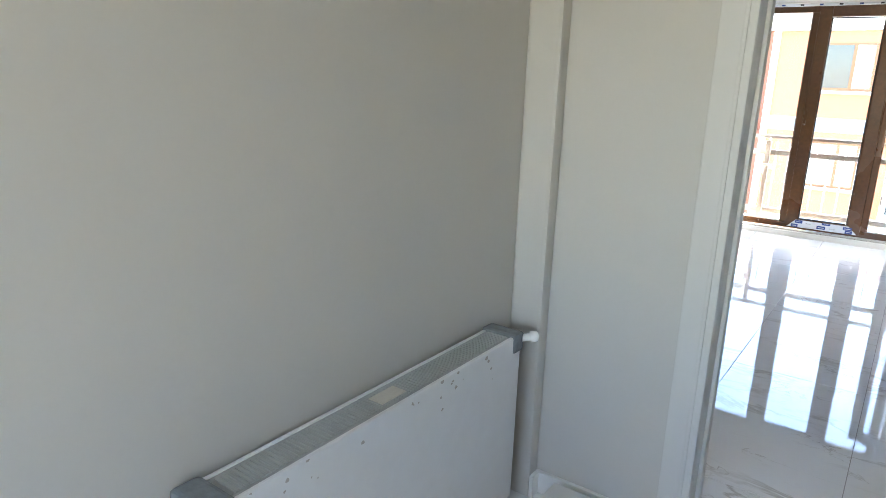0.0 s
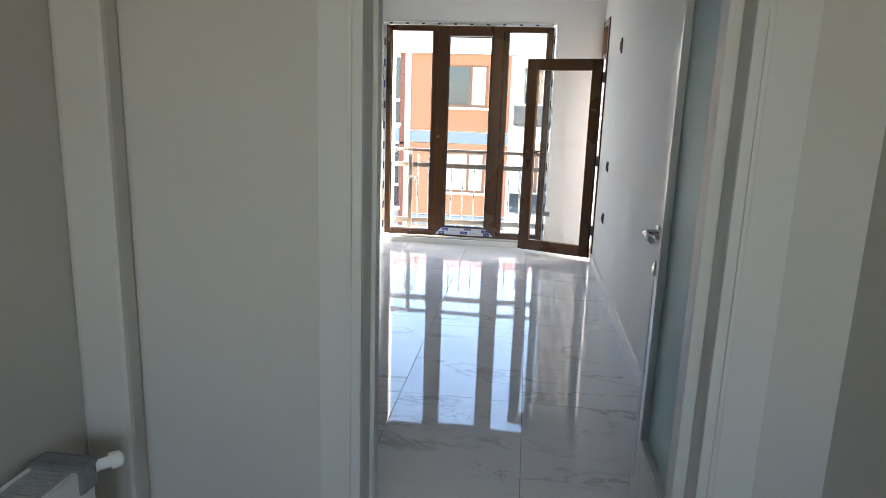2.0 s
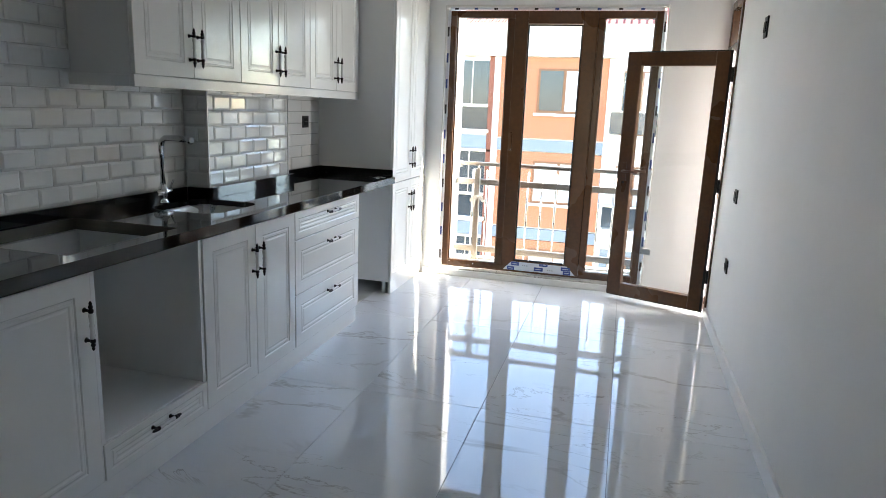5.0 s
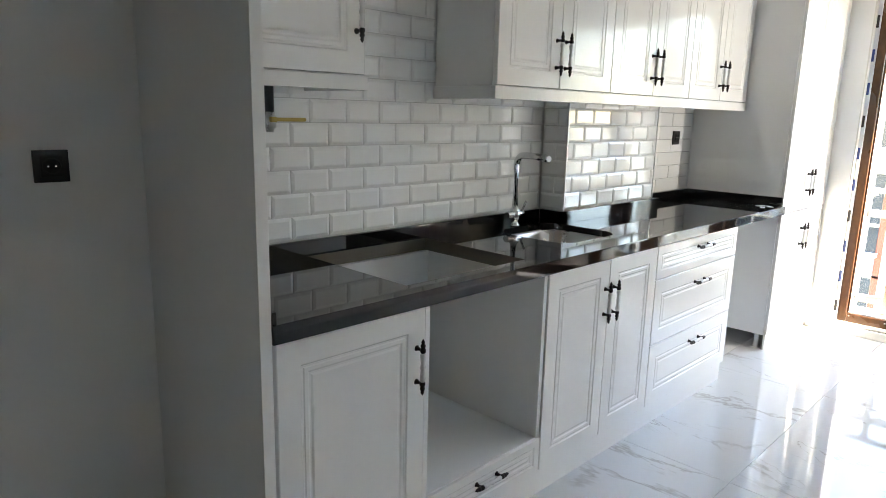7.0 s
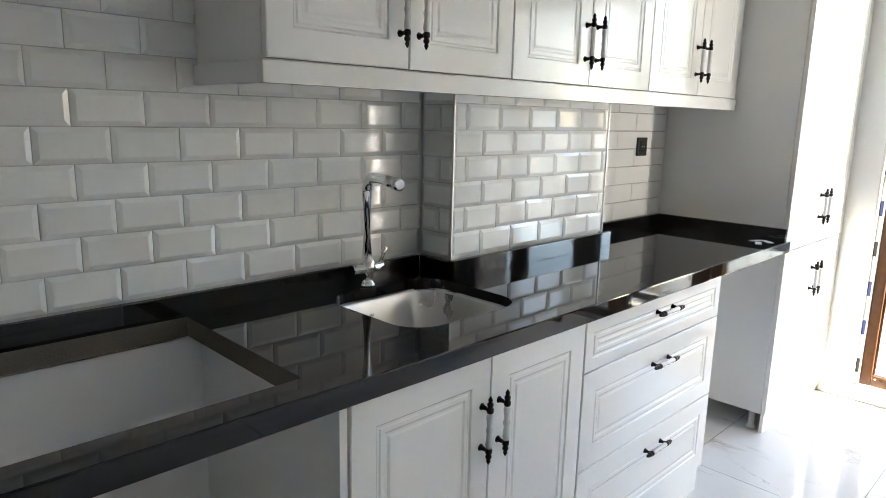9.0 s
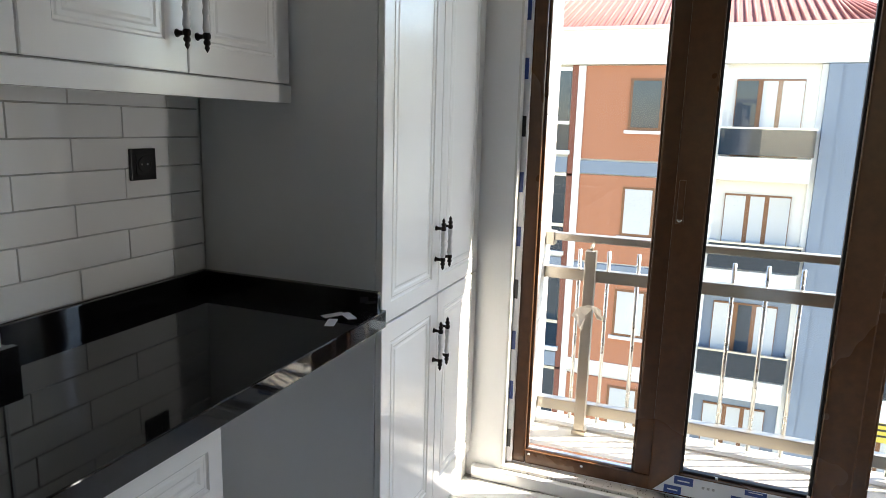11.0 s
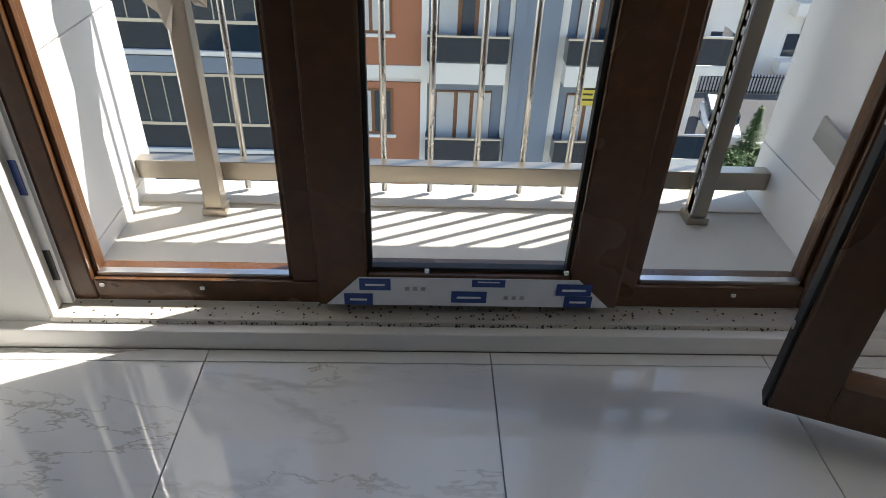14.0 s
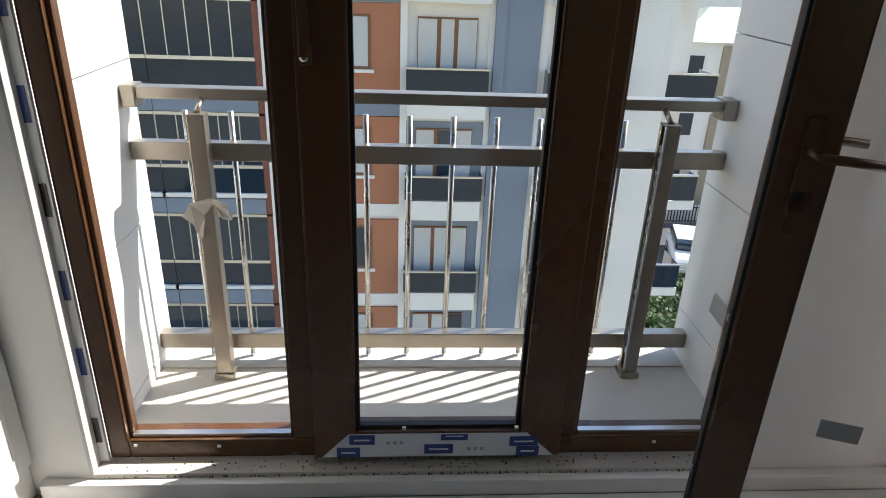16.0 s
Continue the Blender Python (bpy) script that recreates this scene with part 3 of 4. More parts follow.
# ---- worktop with cut-outs ----
def slab_with_holes(x0, x1, y0, y1, z0, z1, holes):
    """A slab cut by closed outlines; the sides of the cut show raw board."""
    bm = bmesh.new()
    loops = [[(x0, y0), (x1, y0), (x1, y1), (x0, y1)]] + holes
    for z in (z1, z0):
        edges = []
        for lp in loops:
            vs = [bm.verts.new((x, y, z)) for x, y in lp]
            edges += [bm.edges.new((vs[k], vs[(k + 1) % len(vs)])) for k in range(len(vs))]
        bmesh.ops.triangle_fill(bm, use_beauty=True, edges=edges)
    bm.verts.ensure_lookup_table()
    n = sum(len(lp) for lp in loops)
    top, o = list(bm.verts)[:n], 0
    bot = list(bm.verts)[n:]
    for i, lp in enumerate(loops):
        m = len(lp)
        for k in range(m):
            f = bm.faces.new((top[o + k], top[o + (k + 1) % m], bot[o + (k + 1) % m], bot[o + k]))
            f.material_index = 1 if i == 1 else 0
        o += m
    bmesh.ops.recalc_face_normals(bm, faces=bm.faces)
    return bm


def rounded(xa, xb, ya, yb, r, seg=8):
    pts = []
    for cx, cy, a0 in ((xb - r, yb - r, 0), (xa + r, yb - r, 90), (xa + r, ya + r, 180), (xb - r, ya + r, 270)):
        for k in range(seg + 1):
            a = radians(a0 + 90 * k / seg)
            pts.append((cx + r * math.cos(a), cy + r * math.sin(a)))
    return pts


SINK = (0.11, 0.485, 4.62, 5.02)
HOB = (0.045, 0.545, 3.738, 4.285)
worktop = thing("worktop", (0.31, 4.96, 0.86), "polished black granite worktop with hob and sink cut-outs", "worktop")
part("slab", slab_with_holes(0.012, 0.62, 3.264, 6.634, 0.872, 0.90, [[(HOB[0], HOB[2]), (HOB[1], HOB[2]), (HOB[1], HOB[3]), (HOB[0], HOB[3])], rounded(*SINK, 0.09)]), [M_GRANITE, M_CUT], worktop)
part("front_edge", boxes(((0.585, 3.264, 0.852), (0.622, 6.634, 0.8995), 0.003)), M_GRANITE, worktop)
for lo, hi in (((0.012, 3.264, 0.9), (0.032, 5.047, 0.95)), ((0.032, 5.047, 0.9), (0.166, 5.067, 0.95)), ((0.166, 5.047, 0.9), (0.186, 5.925, 0.955)), ((0.032, 5.908, 0.9), (0.166, 5.925, 0.95)), ((0.012, 5.925, 0.9), (0.032, 6.614, 0.95)), ((0.012, 6.614, 0.9), (0.605, 6.634, 0.95)), ((0.600, 3.264, 0.9), (0.618, 3.276, 0.93))):
    part("upstand", boxes((lo, hi, 0.002)), M_GRANITE, worktop)
for lo, hi in (((HOB[0] - 0.02, HOB[2] - 0.02, 0.852), (HOB[0] - 0.001, HOB[3] + 0.02, 0.8715)), ((HOB[0], HOB[3] + 0.001, 0.852), (HOB[1] - 0.02, HOB[3] + 0.02, 0.8715))):
    part("raw_support_strip", boxes((lo, hi)), M_CUT, worktop, "raw chipboard support strip")
scraps = thing("paper_scrap", (0.53, 6.46, 0.90), "torn bits of white tape on the worktop", "scrap")
for x, y, a in ((0.55, 6.47, 20), (0.52, 6.53, -30), (0.56, 6.54, 50)):
    bm = boxes(((-0.012, -0.03, 0.9003), (0.012, 0.03, 0.9015)))
    bm.transform(pose(x, y, 0, 0, 0, a))
    part("strip", bm, M_FILMW, scraps)

sink = thing("sink", (0.305, 4.84, 0.7), "undermounted brushed steel sink bowl with rounded corners", "sink")
bm = bmesh.new()
prof = [(-0.012, 0.871), (0.004, 0.871), (0.010, 0.862), (0.018, 0.74), (0.05, 0.705), (0.12, 0.70)]
rings = []
for i, z in prof:
    r = max(0.09 - i * 0.5, 0.02)
    rings.append([bm.verts.new((x, y, z)) for x, y in rounded(SINK[0] + i, SINK[1] - i, SINK[2] + i, SINK[3] - i, r)])
for p, n in zip(rings, rings[1:]):
    for k in range(len(p)):
        f = bm.faces.new((p[k], p[(k + 1) % len(p)], n[(k + 1) % len(p)], n[k]))
        f.smooth = True
bm.faces.new(rings[-1])
bmesh.ops.recalc_face_normals(bm, faces=bm.faces)
for f in bm.faces:
    f.normal_flip()
part("bowl", bm, M_STEEL, sink)
part("drain", lathe(bmesh.new(), (0.305, 4.84, 0.7005), (0, 0, 1), [(0, 0.045), (0.004, 0.045), (0.006, 0.035), (0.003, 0.01)]), M_CHROME, sink)

TX, TY = 0.078, 4.80
tap = thing("tap", (TX, TY, 0.90), "tall chrome swan-neck mixer tap with side lever", "tap")
bm = bmesh.new()
lathe(bm, (TX, TY, 0.90), (0, 0, 1), [(0, 0.026), (0.006, 0.026), (0.01, 0.02), (0.03, 0.019), (0.034, 0.023), (0.075, 0.023), (0.08, 0.016), (0.10, 0.013)])
part("base", bm, M_CHROME, tap)
pts = [(TX, TY, 0.99), (TX, TY, 1.17)] + [(TX + 0.045 * (1 - math.cos(radians(a))), TY - 0.012 * (1 - math.cos(radians(a))), 1.17 + 0.045 * math.sin(radians(a))) for a in range(15, 91, 15)] + [(TX + 0.13, TY - 0.04, 1.217), (TX + 0.19, TY - 0.058, 1.213)]
part("spout", tube(bmesh.new(), pts, 0.0145), M_CHROME, tap)
part("aerator", lathe(bmesh.new(), (TX + 0.187, TY - 0.057, 1.2132), (0.95, -0.29, -0.02), [(0, 0.0165), (0.03, 0.0165), (0.034, 0.012)]), M_CHROME, tap)
bm = bmesh.new()
lathe(bm, (TX, TY - 0.055, 0.952), (0, 1, 0), [(0, 0.015), (0.004, 0.018), (0.104, 0.018), (0.11, 0.014)])
part("valve_body", bm, M_CHROME, tap)
part("lever", tube(bmesh.new(), [(TX + 0.004, TY + 0.045, 0.965), (TX + 0.01, TY + 0.05, 0.985), (TX + 0.02, TY + 0.055, 1.01)], 0.005), M_CHROME, tap)

# ---- window ----
WX0, WX1, WZ0, WZ1, WY0, WY1 = 0.766, 2.412, 0.066, 2.178, 7.50, 7.57
window = thing("window_1", (1.59, 7.53, WZ0), "three-light brown foil window with a fixed centre casement", "window", kind="structure")


def wpart(name, x0, x1, z0, z1, y0=WY0, y1=WY1, mat=None, bevel=0.006, parent=None, label=""):
    return part(name, boxes(((x0, y0, z0), (x1, y1, z1), bevel)), mat or M_WOOD, parent or window, label)


wpart("frame_jamb", WX0, WX0 + 0.052, WZ0, WZ1)
wpart("frame_jamb", WX1 - 0.052, WX1, WZ0, WZ1)
wpart("frame_rail", WX0 + 0.052, WX1 - 0.052, WZ0, WZ0 + 0.058)
wpart("frame_rail", WX0 + 0.052, WX1 - 0.052, WZ1 - 0.055, WZ1)
wpart("mullion", 1.238, 1.300, WZ0 + 0.058, WZ1 - 0.055)
wpart("mullion", 1.938, 1.985, WZ0 + 0.058, WZ1 - 0.055)
for x0, x1 in ((WX0 + 0.052, WX0 + 0.063), (1.229, 1.238), (1.985, 1.994), (WX1 - 0.063, WX1 - 0.052)):
    wpart("glazing_bead", x0, x1, WZ0 + 0.058, WZ1 - 0.055, 7.515, 7.53, bevel=0.003)
sash = wpart("casement", 1.296, 1.402, 0.088, WZ1 - 0.005, 7.468, 7.53)
bm = boxes(((1.826, 7.468, 0.088), (1.938, 7.53, WZ1 - 0.005), 0.006), ((1.402, 7.4685, 0.088), (1.826, 7.53, 0.172), 0.006), ((1.402, 7.4685, WZ1 - 0.10), (1.826, 7.53, WZ1 - 0.005), 0.006))
part("casement_rails", bm, M_WOOD, window)
for x0, x1, z0, z1 in ((1.402, 1.412, 0.172, 2.073), (1.816, 1.826, 0.172, 2.073), (1.412, 1.816, 0.172, 0.182), (1.412, 1.816, 2.063, 2.073)):
    wpart("glass_seal", x0, x1, z0, z1, 7.48, 7.50, M_RUBBER, 0.002)
for x0, x1, z0, z1, y in ((WX0 + 0.05, 1.24, WZ0 + 0.056, WZ1 - 0.053, 7.535), (1.40, 1.828, 0.17, 2.08, 7.50), (1.983, WX1 - 0.05, WZ0 + 0.056, WZ1 - 0.053, 7.535)):
    pane = wpart("pane", x0, x1, z0, z1, y, y + 0.004, M_GLASS, 0)
    pane.visible_shadow = False
wpart("glazing_strip", WX0 + 0.06, 1.23, WZ0 + 0.058, WZ0 + 0.068, 7.512, 7.53, M_ALU, 0.001)
wpart("glazing_strip", 1.994, WX1 - 0.06, WZ0 + 0.058, WZ0 + 0.068, 7.512, 7.53, M_ALU, 0.001)
# printed protective film on the casement's bottom rail and on the frame's edge
bm = bmesh.new()
for y in (7.4655, 7.468):
    bm.faces.new([bm.verts.new((x, y, z)) for x, z in ((1.315, 0.092), (1.918, 0.092), (1.845, 0.165), (1.385, 0.165))])
bmesh.ops.bridge_loops(bm, edges=bm.edges[:])
part("protective_film", bm, M_FILMW, window, "white film with blue print")
for x0, z0, w in ((1.352, 0.093, 0.06), (1.385, 0.133, 0.065), (1.578, 0.102, 0.075), (1.62, 0.145, 0.07), (1.80, 0.125, 0.075), (1.82, 0.093, 0.06)):
    wpart("film_print", x0, x0 + w, z0, min(z0 + 0.03, 0.164), 7.4640, 7.4653, M_FILMB, 0)
    wpart("writing_bar", x0 + 0.012, x0 + w - 0.012, z0 + 0.012, min(z0 + 0.017, 0.160), 7.4632, 7.4641, M_FILMW, 0)
for x0, z0 in ((1.48, 0.133), (1.497, 0.133), (1.514, 0.133), (1.69, 0.112), (1.707, 0.112), (1.724, 0.112)):
    wpart("film_print", x0, x0 + 0.009, z0, z0 + 0.009, 7.4640, 7.4653, M_RADG, 0)
wpart("side_film", 0.7450, WX0 + 0.001, WZ0, WZ1, 7.488, 7.4985, M_FILMW, 0.001, label="white film strip")
wpart("side_film", WX1 - 0.001, WX1 + 0.02, WZ0, WZ1, 7.488, 7.4985, M_FILMW, 0.001, label="white film strip")
for k in range(10):
    z = 0.13 + k * 0.205
    wpart("film_print", 0.7455, 0.7600, z, z + 0.075, 7.4862, 7.4877, M_FILMB if k % 3 else M_BLACK, 0)
    wpart("film_print", WX1 + 0.006, WX1 + 0.0195, z + 0.05, z + 0.125, 7.4862, 7.4877, M_FILMB if k % 3 else M_BLACK, 0)
    wpart("film_print", 0.80 + k * 0.16, 0.83 + k * 0.16, WZ1 + 0.004, WZ1 + 0.018, 7.4862, 7.4877, M_FILMB if k % 2 else M_BLACK, 0)
wpart("top_film", 0.766, 2.412, WZ1, WZ1 + 0.022, 7.488, 7.4985, M_FILMW, 0.001)
bm = boxes(((1.306, 7.452, 1.085), (1.332, 7.468, 1.125), 0.005), ((1.308, 7.440, 1.10), (1.330, 7.456, 1.235), 0.006))
part("window_handle", bm, M_WOOD, window, "brown window handle")
part("screw_rose", lathe(bmesh.new(), (1.319, 7.452, 1.10), (0, -1, 0), [(0, 0.010), (0.004, 0.009), (0.006, 0.004)]), M_CHROME, window)
for x, z in ((1.04, 0.10), (0.83, 0.105), (1.52, 0.18), (1.81, 0.18), (2.2, 0.1)):
    wpart("screw_cap", x, x + 0.01, z, z + 0.008, 7.462 if 1.3 < x < 1.94 else 7.496, 7.47 if 1.3 < x < 1.94 else 7.502, M_PORC, 0.002)

tagged(part("window_sill", boxes(((0.735, YN - 0.006, 0.045), (2.45, 7.505, 0.064), 0.003)), M_SILL), "paint-spattered pale window sill", "window sill", kind="structure")
bm = bmesh.new()
for k in range(170):
    x = min(2.4, max(0.78, random.gauss(1.6, 0.38)))
    s = random.uniform(0.0015, 0.005)
    add_box(bm, (x, YN - 0.0075, 0.048 + random.random() * 0.012), (x + s, YN - 0.0055, 0.049 + s * 0.7 + random.random() * 0.008))
    y = random.uniform(YN, 7.495)
    add_box(bm, (x, y, 0.0635), (x + s, y + s, 0.0655))
tagged(part("mortar_spatter", bm, M_SPOT), "dark dried mortar spots on the sill", "spatter", kind="stuff")
for nm, lo, hi in (("reveal_trim_left", (0.735, YN - 0.004, 0.064), (0.745, 7.50, 2.21)), ("reveal_trim_right", (2.44, YN - 0.004, 0.064), (2.45, 7.50, 2.21)), ("reveal_trim_top", (0.745, YN - 0.004, 2.20), (2.44, 7.50, 2.215))):
    tagged(part(nm, boxes((lo, hi, 0.002)), M_PVCW), "white plastered window reveal", "trim", kind="structure")

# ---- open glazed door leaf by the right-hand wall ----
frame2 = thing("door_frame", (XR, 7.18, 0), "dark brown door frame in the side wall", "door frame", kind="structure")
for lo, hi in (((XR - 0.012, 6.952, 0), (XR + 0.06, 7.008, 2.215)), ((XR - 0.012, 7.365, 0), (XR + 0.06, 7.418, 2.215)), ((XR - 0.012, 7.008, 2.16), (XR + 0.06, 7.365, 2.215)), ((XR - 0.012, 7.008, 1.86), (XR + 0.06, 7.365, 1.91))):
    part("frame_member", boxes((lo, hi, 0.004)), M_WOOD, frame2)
HX, HY = 2.862, 7.00
DU = (Vector((2.19, 7.26, 0)) - Vector((HX, HY, 0))).normalized()
SW, S0, S1 = 0.715, 0.045, 1.852
SASH = Matrix.Translation((HX, HY, 0)) @ Matrix(((DU.x, DU.y, 0, 0), (DU.y, -DU.x, 0, 0), (0, 0, 1, 0), (0, 0, 0, 1)))
balcony_door = thing("balcony_door", (HX, HY, 0), "open glazed door leaf in brown foil with black seals", "door")


def leafpart(name, items, mat, label="", bevel=0.006):
    bm = boxes(*items, bevel=bevel)
    bm.transform(SASH)
    bmesh.ops.recalc_face_normals(bm, faces=bm.faces)
    return part(name, bm, mat, balcony_door, label)


for u0, u1, z0, z1 in ((0, 0.10, S0, S1), (SW - 0.10, SW, S0, S1), (0.10, SW - 0.10, S0, S0 + 0.095), (0.10, SW - 0.10, S1 - 0.095, S1)):
    leafpart("leaf_member", [((u0, -0.03, z0), (u1, 0.03, z1))], M_WOOD)
leafpart("seal", [((-0.006, -0.034, S0 - 0.006), (0.012, -0.026, S1 + 0.006)), ((SW - 0.012, -0.02, S0 - 0.006), (SW + 0.007, 0.02, S1 + 0.006)), ((0, -0.02, S1 - 0.006), (SW, 0.02, S1 + 0.008)), ((0, -0.02, S0 - 0.008), (SW, 0.02, S0 + 0.006))], M_RUBBER, "black rubber seal", 0.002)
pane = leafpart("pane", [((0.097, -0.003, S0 + 0.09), (SW - 0.097, 0.003, S1 - 0.09))], M_GLASS, bevel=0)
pane.visible_shadow = False
leafpart("sticker", [((0.42, 0.0035, 0.385), (0.50, 0.005, 0.43))], M_RADG, "grey sticker on the glass", 0)
leafpart("hardware_strip", [((SW - 0.001, -0.012, S0 + 0.03), (SW + 0.004, 0.024, S1 - 0.03))], M_BLACK, "dark locking strip", 0.001)
for z in (0.22, 0.62, 1.25, 1.6):
    leafpart("locking_cam", [((SW + 0.003, 0.0, z), (SW + 0.010, 0.010, z + 0.016))], M_STEEL, "steel locking cam", 0.002)
HZ = 1.0
for s in (1, -1):
    bm = boxes(((SW - 0.065, 0.03 * s, HZ - 0.12), (SW - 0.035, 0.038 * s, HZ + 0.06), 0.003))
    tube(bm, [(SW - 0.05, 0.035 * s, HZ), (SW - 0.05, 0.07 * s, HZ), (SW - 0.062, 0.082 * s, HZ), (SW - 0.10, 0.084 * s, HZ), (SW - 0.17, 0.082 * s, HZ - 0.003)], 0.009)
    bm.transform(SASH)
    bmesh.ops.recalc_face_normals(bm, faces=bm.faces)
    part("door_handle", bm, M_WOOD, balcony_door, "brown lever handle")
bm = bmesh.new()
add_cyl(bm, (SW - 0.05, -0.046, HZ - 0.085), (SW - 0.05, 0.046, HZ - 0.085), 0.009)
bm.transform(SASH)
bmesh.ops.recalc_face_normals(bm, faces=bm.faces)
part("lock_cylinder", bm, M_BRONZE, balcony_door)
for z in (0.3, 0.95, 1.7):
    part("hinge", boxes(((HX - 0.004, HY - 0.03, z - 0.05), (HX + 0.018, HY + 0.012, z + 0.05), 0.005)), M_BLACK, balcony_door, "black hinge")

# ---- sockets and switches ----
def wall_plate(loc, facing, label, kind_name, w=0.082, h=0.082, gang=1):
    """facing +1: on the wall at x=0; -1: on the right-hand wall."""
    x, y, z = loc
    t = thing(kind_name, loc, label, "socket" if kind_name == "wall_socket" else "switch")
    part("cover_frame", boxes(((x, y - w / 2, z - h / 2), (x + facing * 0.009, y + w / 2, z + h / 2), 0.002)), M_BLACK, t)
    if kind_name == "wall_socket":
        bm = boxes(((x + facing * 0.0092, y - 0.026, z - 0.026), (x + facing * 0.0115, y + 0.026, z + 0.026), 0.0008))
        lathe(bm, (x + facing * 0.0112, y, z), (facing, 0, 0), [(0, 0.0215), (0.003, 0.0215), (0.0031, 0.019), (0.0005, 0.0185)])
        part("insert", bm, M_RUBBER, t)
        part("contacts", boxes(((x + facing * 0.0118, y - 0.011, z - 0.002), (x + facing * 0.0128, y - 0.007, z + 0.002)), ((x + facing * 0.0118, y + 0.007, z - 0.002), (x + facing * 0.0128, y + 0.011, z + 0.002))), M_STEEL, t)
    else:
        for k in range(gang):
            a = y - 0.028 + k * 0.056 / gang
            part("rocker", boxes(((x + facing * 0.009, a + 0.001, z - 0.028), (x + facing * 0.014, a + 0.056 / gang - 0.001, z + 0.028), 0.002)), M_RUBBER, t)


wall_plate((0, 3.003, 1.229), 1, "black square wall socket on plain wall", "wall_socket")
wall_plate((0.012, 3.44, 1.222), 1, "black wall socket on white tiles", "wall_socket", 0.085, 0.085)
wall_plate((0.012, 6.416, 1.272), 1, "black wall socket in the tiled niche", "wall_socket")
wall_plate((XR, 6.06, 1.89), -1, "black thermostat-like switch high on the wall", "wall_switch", 0.08, 0.11, 2)
wall_plate((XR, 6.30, 0.96), -1, "black wall switch on the white wall", "wall_switch")
wall_plate((XR, 6.32, 0.53), -1, "black wall socket low on the wall", "wall_socket")

gas = thing("gas_valve", (0.05, 3.62, 1.36), "gas pipe end with a brass ball-valve lever", "valve")
part("pipe", add_cyl(bmesh.new(), (0.06, 3.60, 1.37), (0.06, 3.60, 1.60), 0.014), M_BLACK, gas, "black gas pipe")
bm = bmesh.new()
lathe(bm, (0.06, 3.60, 1.315), (0, 0, 1), [(0, 0.012), (0.012, 0.014), (0.013, 0.02), (0.05, 0.02), (0.052, 0.016), (0.062, 0.016)], seg=8)
part("body", bm, M_STEEL, gas)
part("lever", boxes(((0.075, 3.60, 1.348), (0.088, 3.715, 1.36), 0.004), ((0.06, 3.59, 1.346), (0.088, 3.61, 1.362), 0.003)), M_BRASS, gas, "yellow-brass lever")

# ---- balcony ----
BX0, BX1, BY1, BZ = 0.755, 2.47, 8.03, 0.05
balcony_floor = tagged(part("balcony_floor", boxes(((0.2, 7.57, -0.2), (3.0, 8.05, BZ), 0.004)), M_BALC), "dusty pale stone balcony slab", "balcony floor", kind="structure")
tagged(part("balcony_kerb", boxes(((BX0, 7.93, BZ), (BX1, 8.05, BZ + 0.006), 0.002)), M_BALC), "thin stone edging of the balcony", "trim", kind="structure")
# no slab is seen overhead; this one is assumed, set high for sky light
tagged(part("assumed_soffit", boxes(((-1.0, 7.62, 2.90), (4.0, 8.06, 3.1))), M_FWHITE), "unseen white slab assumed above the balcony", "ceiling", kind="structure")
for nm, x0, x1, off in (("balcony_wall_left", BX0 - 0.4, BX0, 0.0), ("balcony_wall_right", BX1, BX1 + 0.4, 0.12)):
    w = tagged(part(nm, boxes(((x0 + (0 if x1 == BX0 else 0.012), 7.62, -3), (x1 - (0.012 if x1 == BX0 else 0), 8.04, 2.9))), M_JOINT), "white panel-clad balcony side wall", "wall", kind="structure")
    z = -0.35 + off
    while z < 2.85:
        a, b = (BX0 - 0.012, BX0) if x1 == BX0 else (BX1, BX1 + 0.012)
        part("cladding_panel", boxes(((a, 7.575, max(z, BZ)), (b, 8.05, min(z + 0.447, 2.895)), 0.002)), M_CLAD, w)
        z += 0.45
railing = thing("balcony_railing", (1.6, 7.95, BZ), "satin steel balcony railing with thin round balusters", "railing")
part("top_rail", boxes(((BX0 + 0.002, 7.945, 0.908), (BX1 - 0.002, 7.997, 0.940), 0.004)), M_RAIL, railing)
part("middle_rail", boxes(((BX0 + 0.002, 7.95, 0.735), (BX1 - 0.002, 7.99, 0.788), 0.003)), M_RAIL, railing)
part("bottom_rail", boxes(((BX0 + 0.002, 7.95, 0.114), (BX1 - 0.002, 7.99, 0.168), 0.003)), M_RAIL, railing)
for x in (BX0 + 0.02, BX1 - 0.025):
    part("end_sleeve", boxes(((x - 0.018, 7.937, 0.885), (x + 0.022, 8.003, 0.945), 0.004)), M_RAIL, railing)
for x in (0.967, 2.262):
    post = part("post", boxes(((x - 0.023, 7.872, BZ), (x + 0.023, 7.918, 0.885), 0.003)), M_RAIL, railing)
    part("foot_plate", boxes(((x - 0.03, 7.865, BZ), (x + 0.03, 7.925, BZ + 0.022), 0.003)), M_RAIL, post)
    part("neck", add_cyl(bmesh.new(), (x, 7.895, 0.885), (x, 7.958, 0.915), 0.008), M_RAIL, post)
    for z in (0.76, 0.14):
        part("stub", boxes(((x - 0.015, 7.918, z - 0.015), (x + 0.015, 7.95, z + 0.015))), M_RAIL, post)
for k in range(12):
    part("baluster", add_cyl(bmesh.new(), (0.903 + k * 0.1265, 7.998, 0.065), (0.903 + k * 0.1265, 7.998, 0.868), 0.0085, seg=12), M_STEEL, railing)
part("film_strip", boxes(((2.239, 7.8705, 0.08), (2.2445, 7.9, 0.88))), M_FILMW, railing, "torn printed film strip")
bm = bmesh.new()
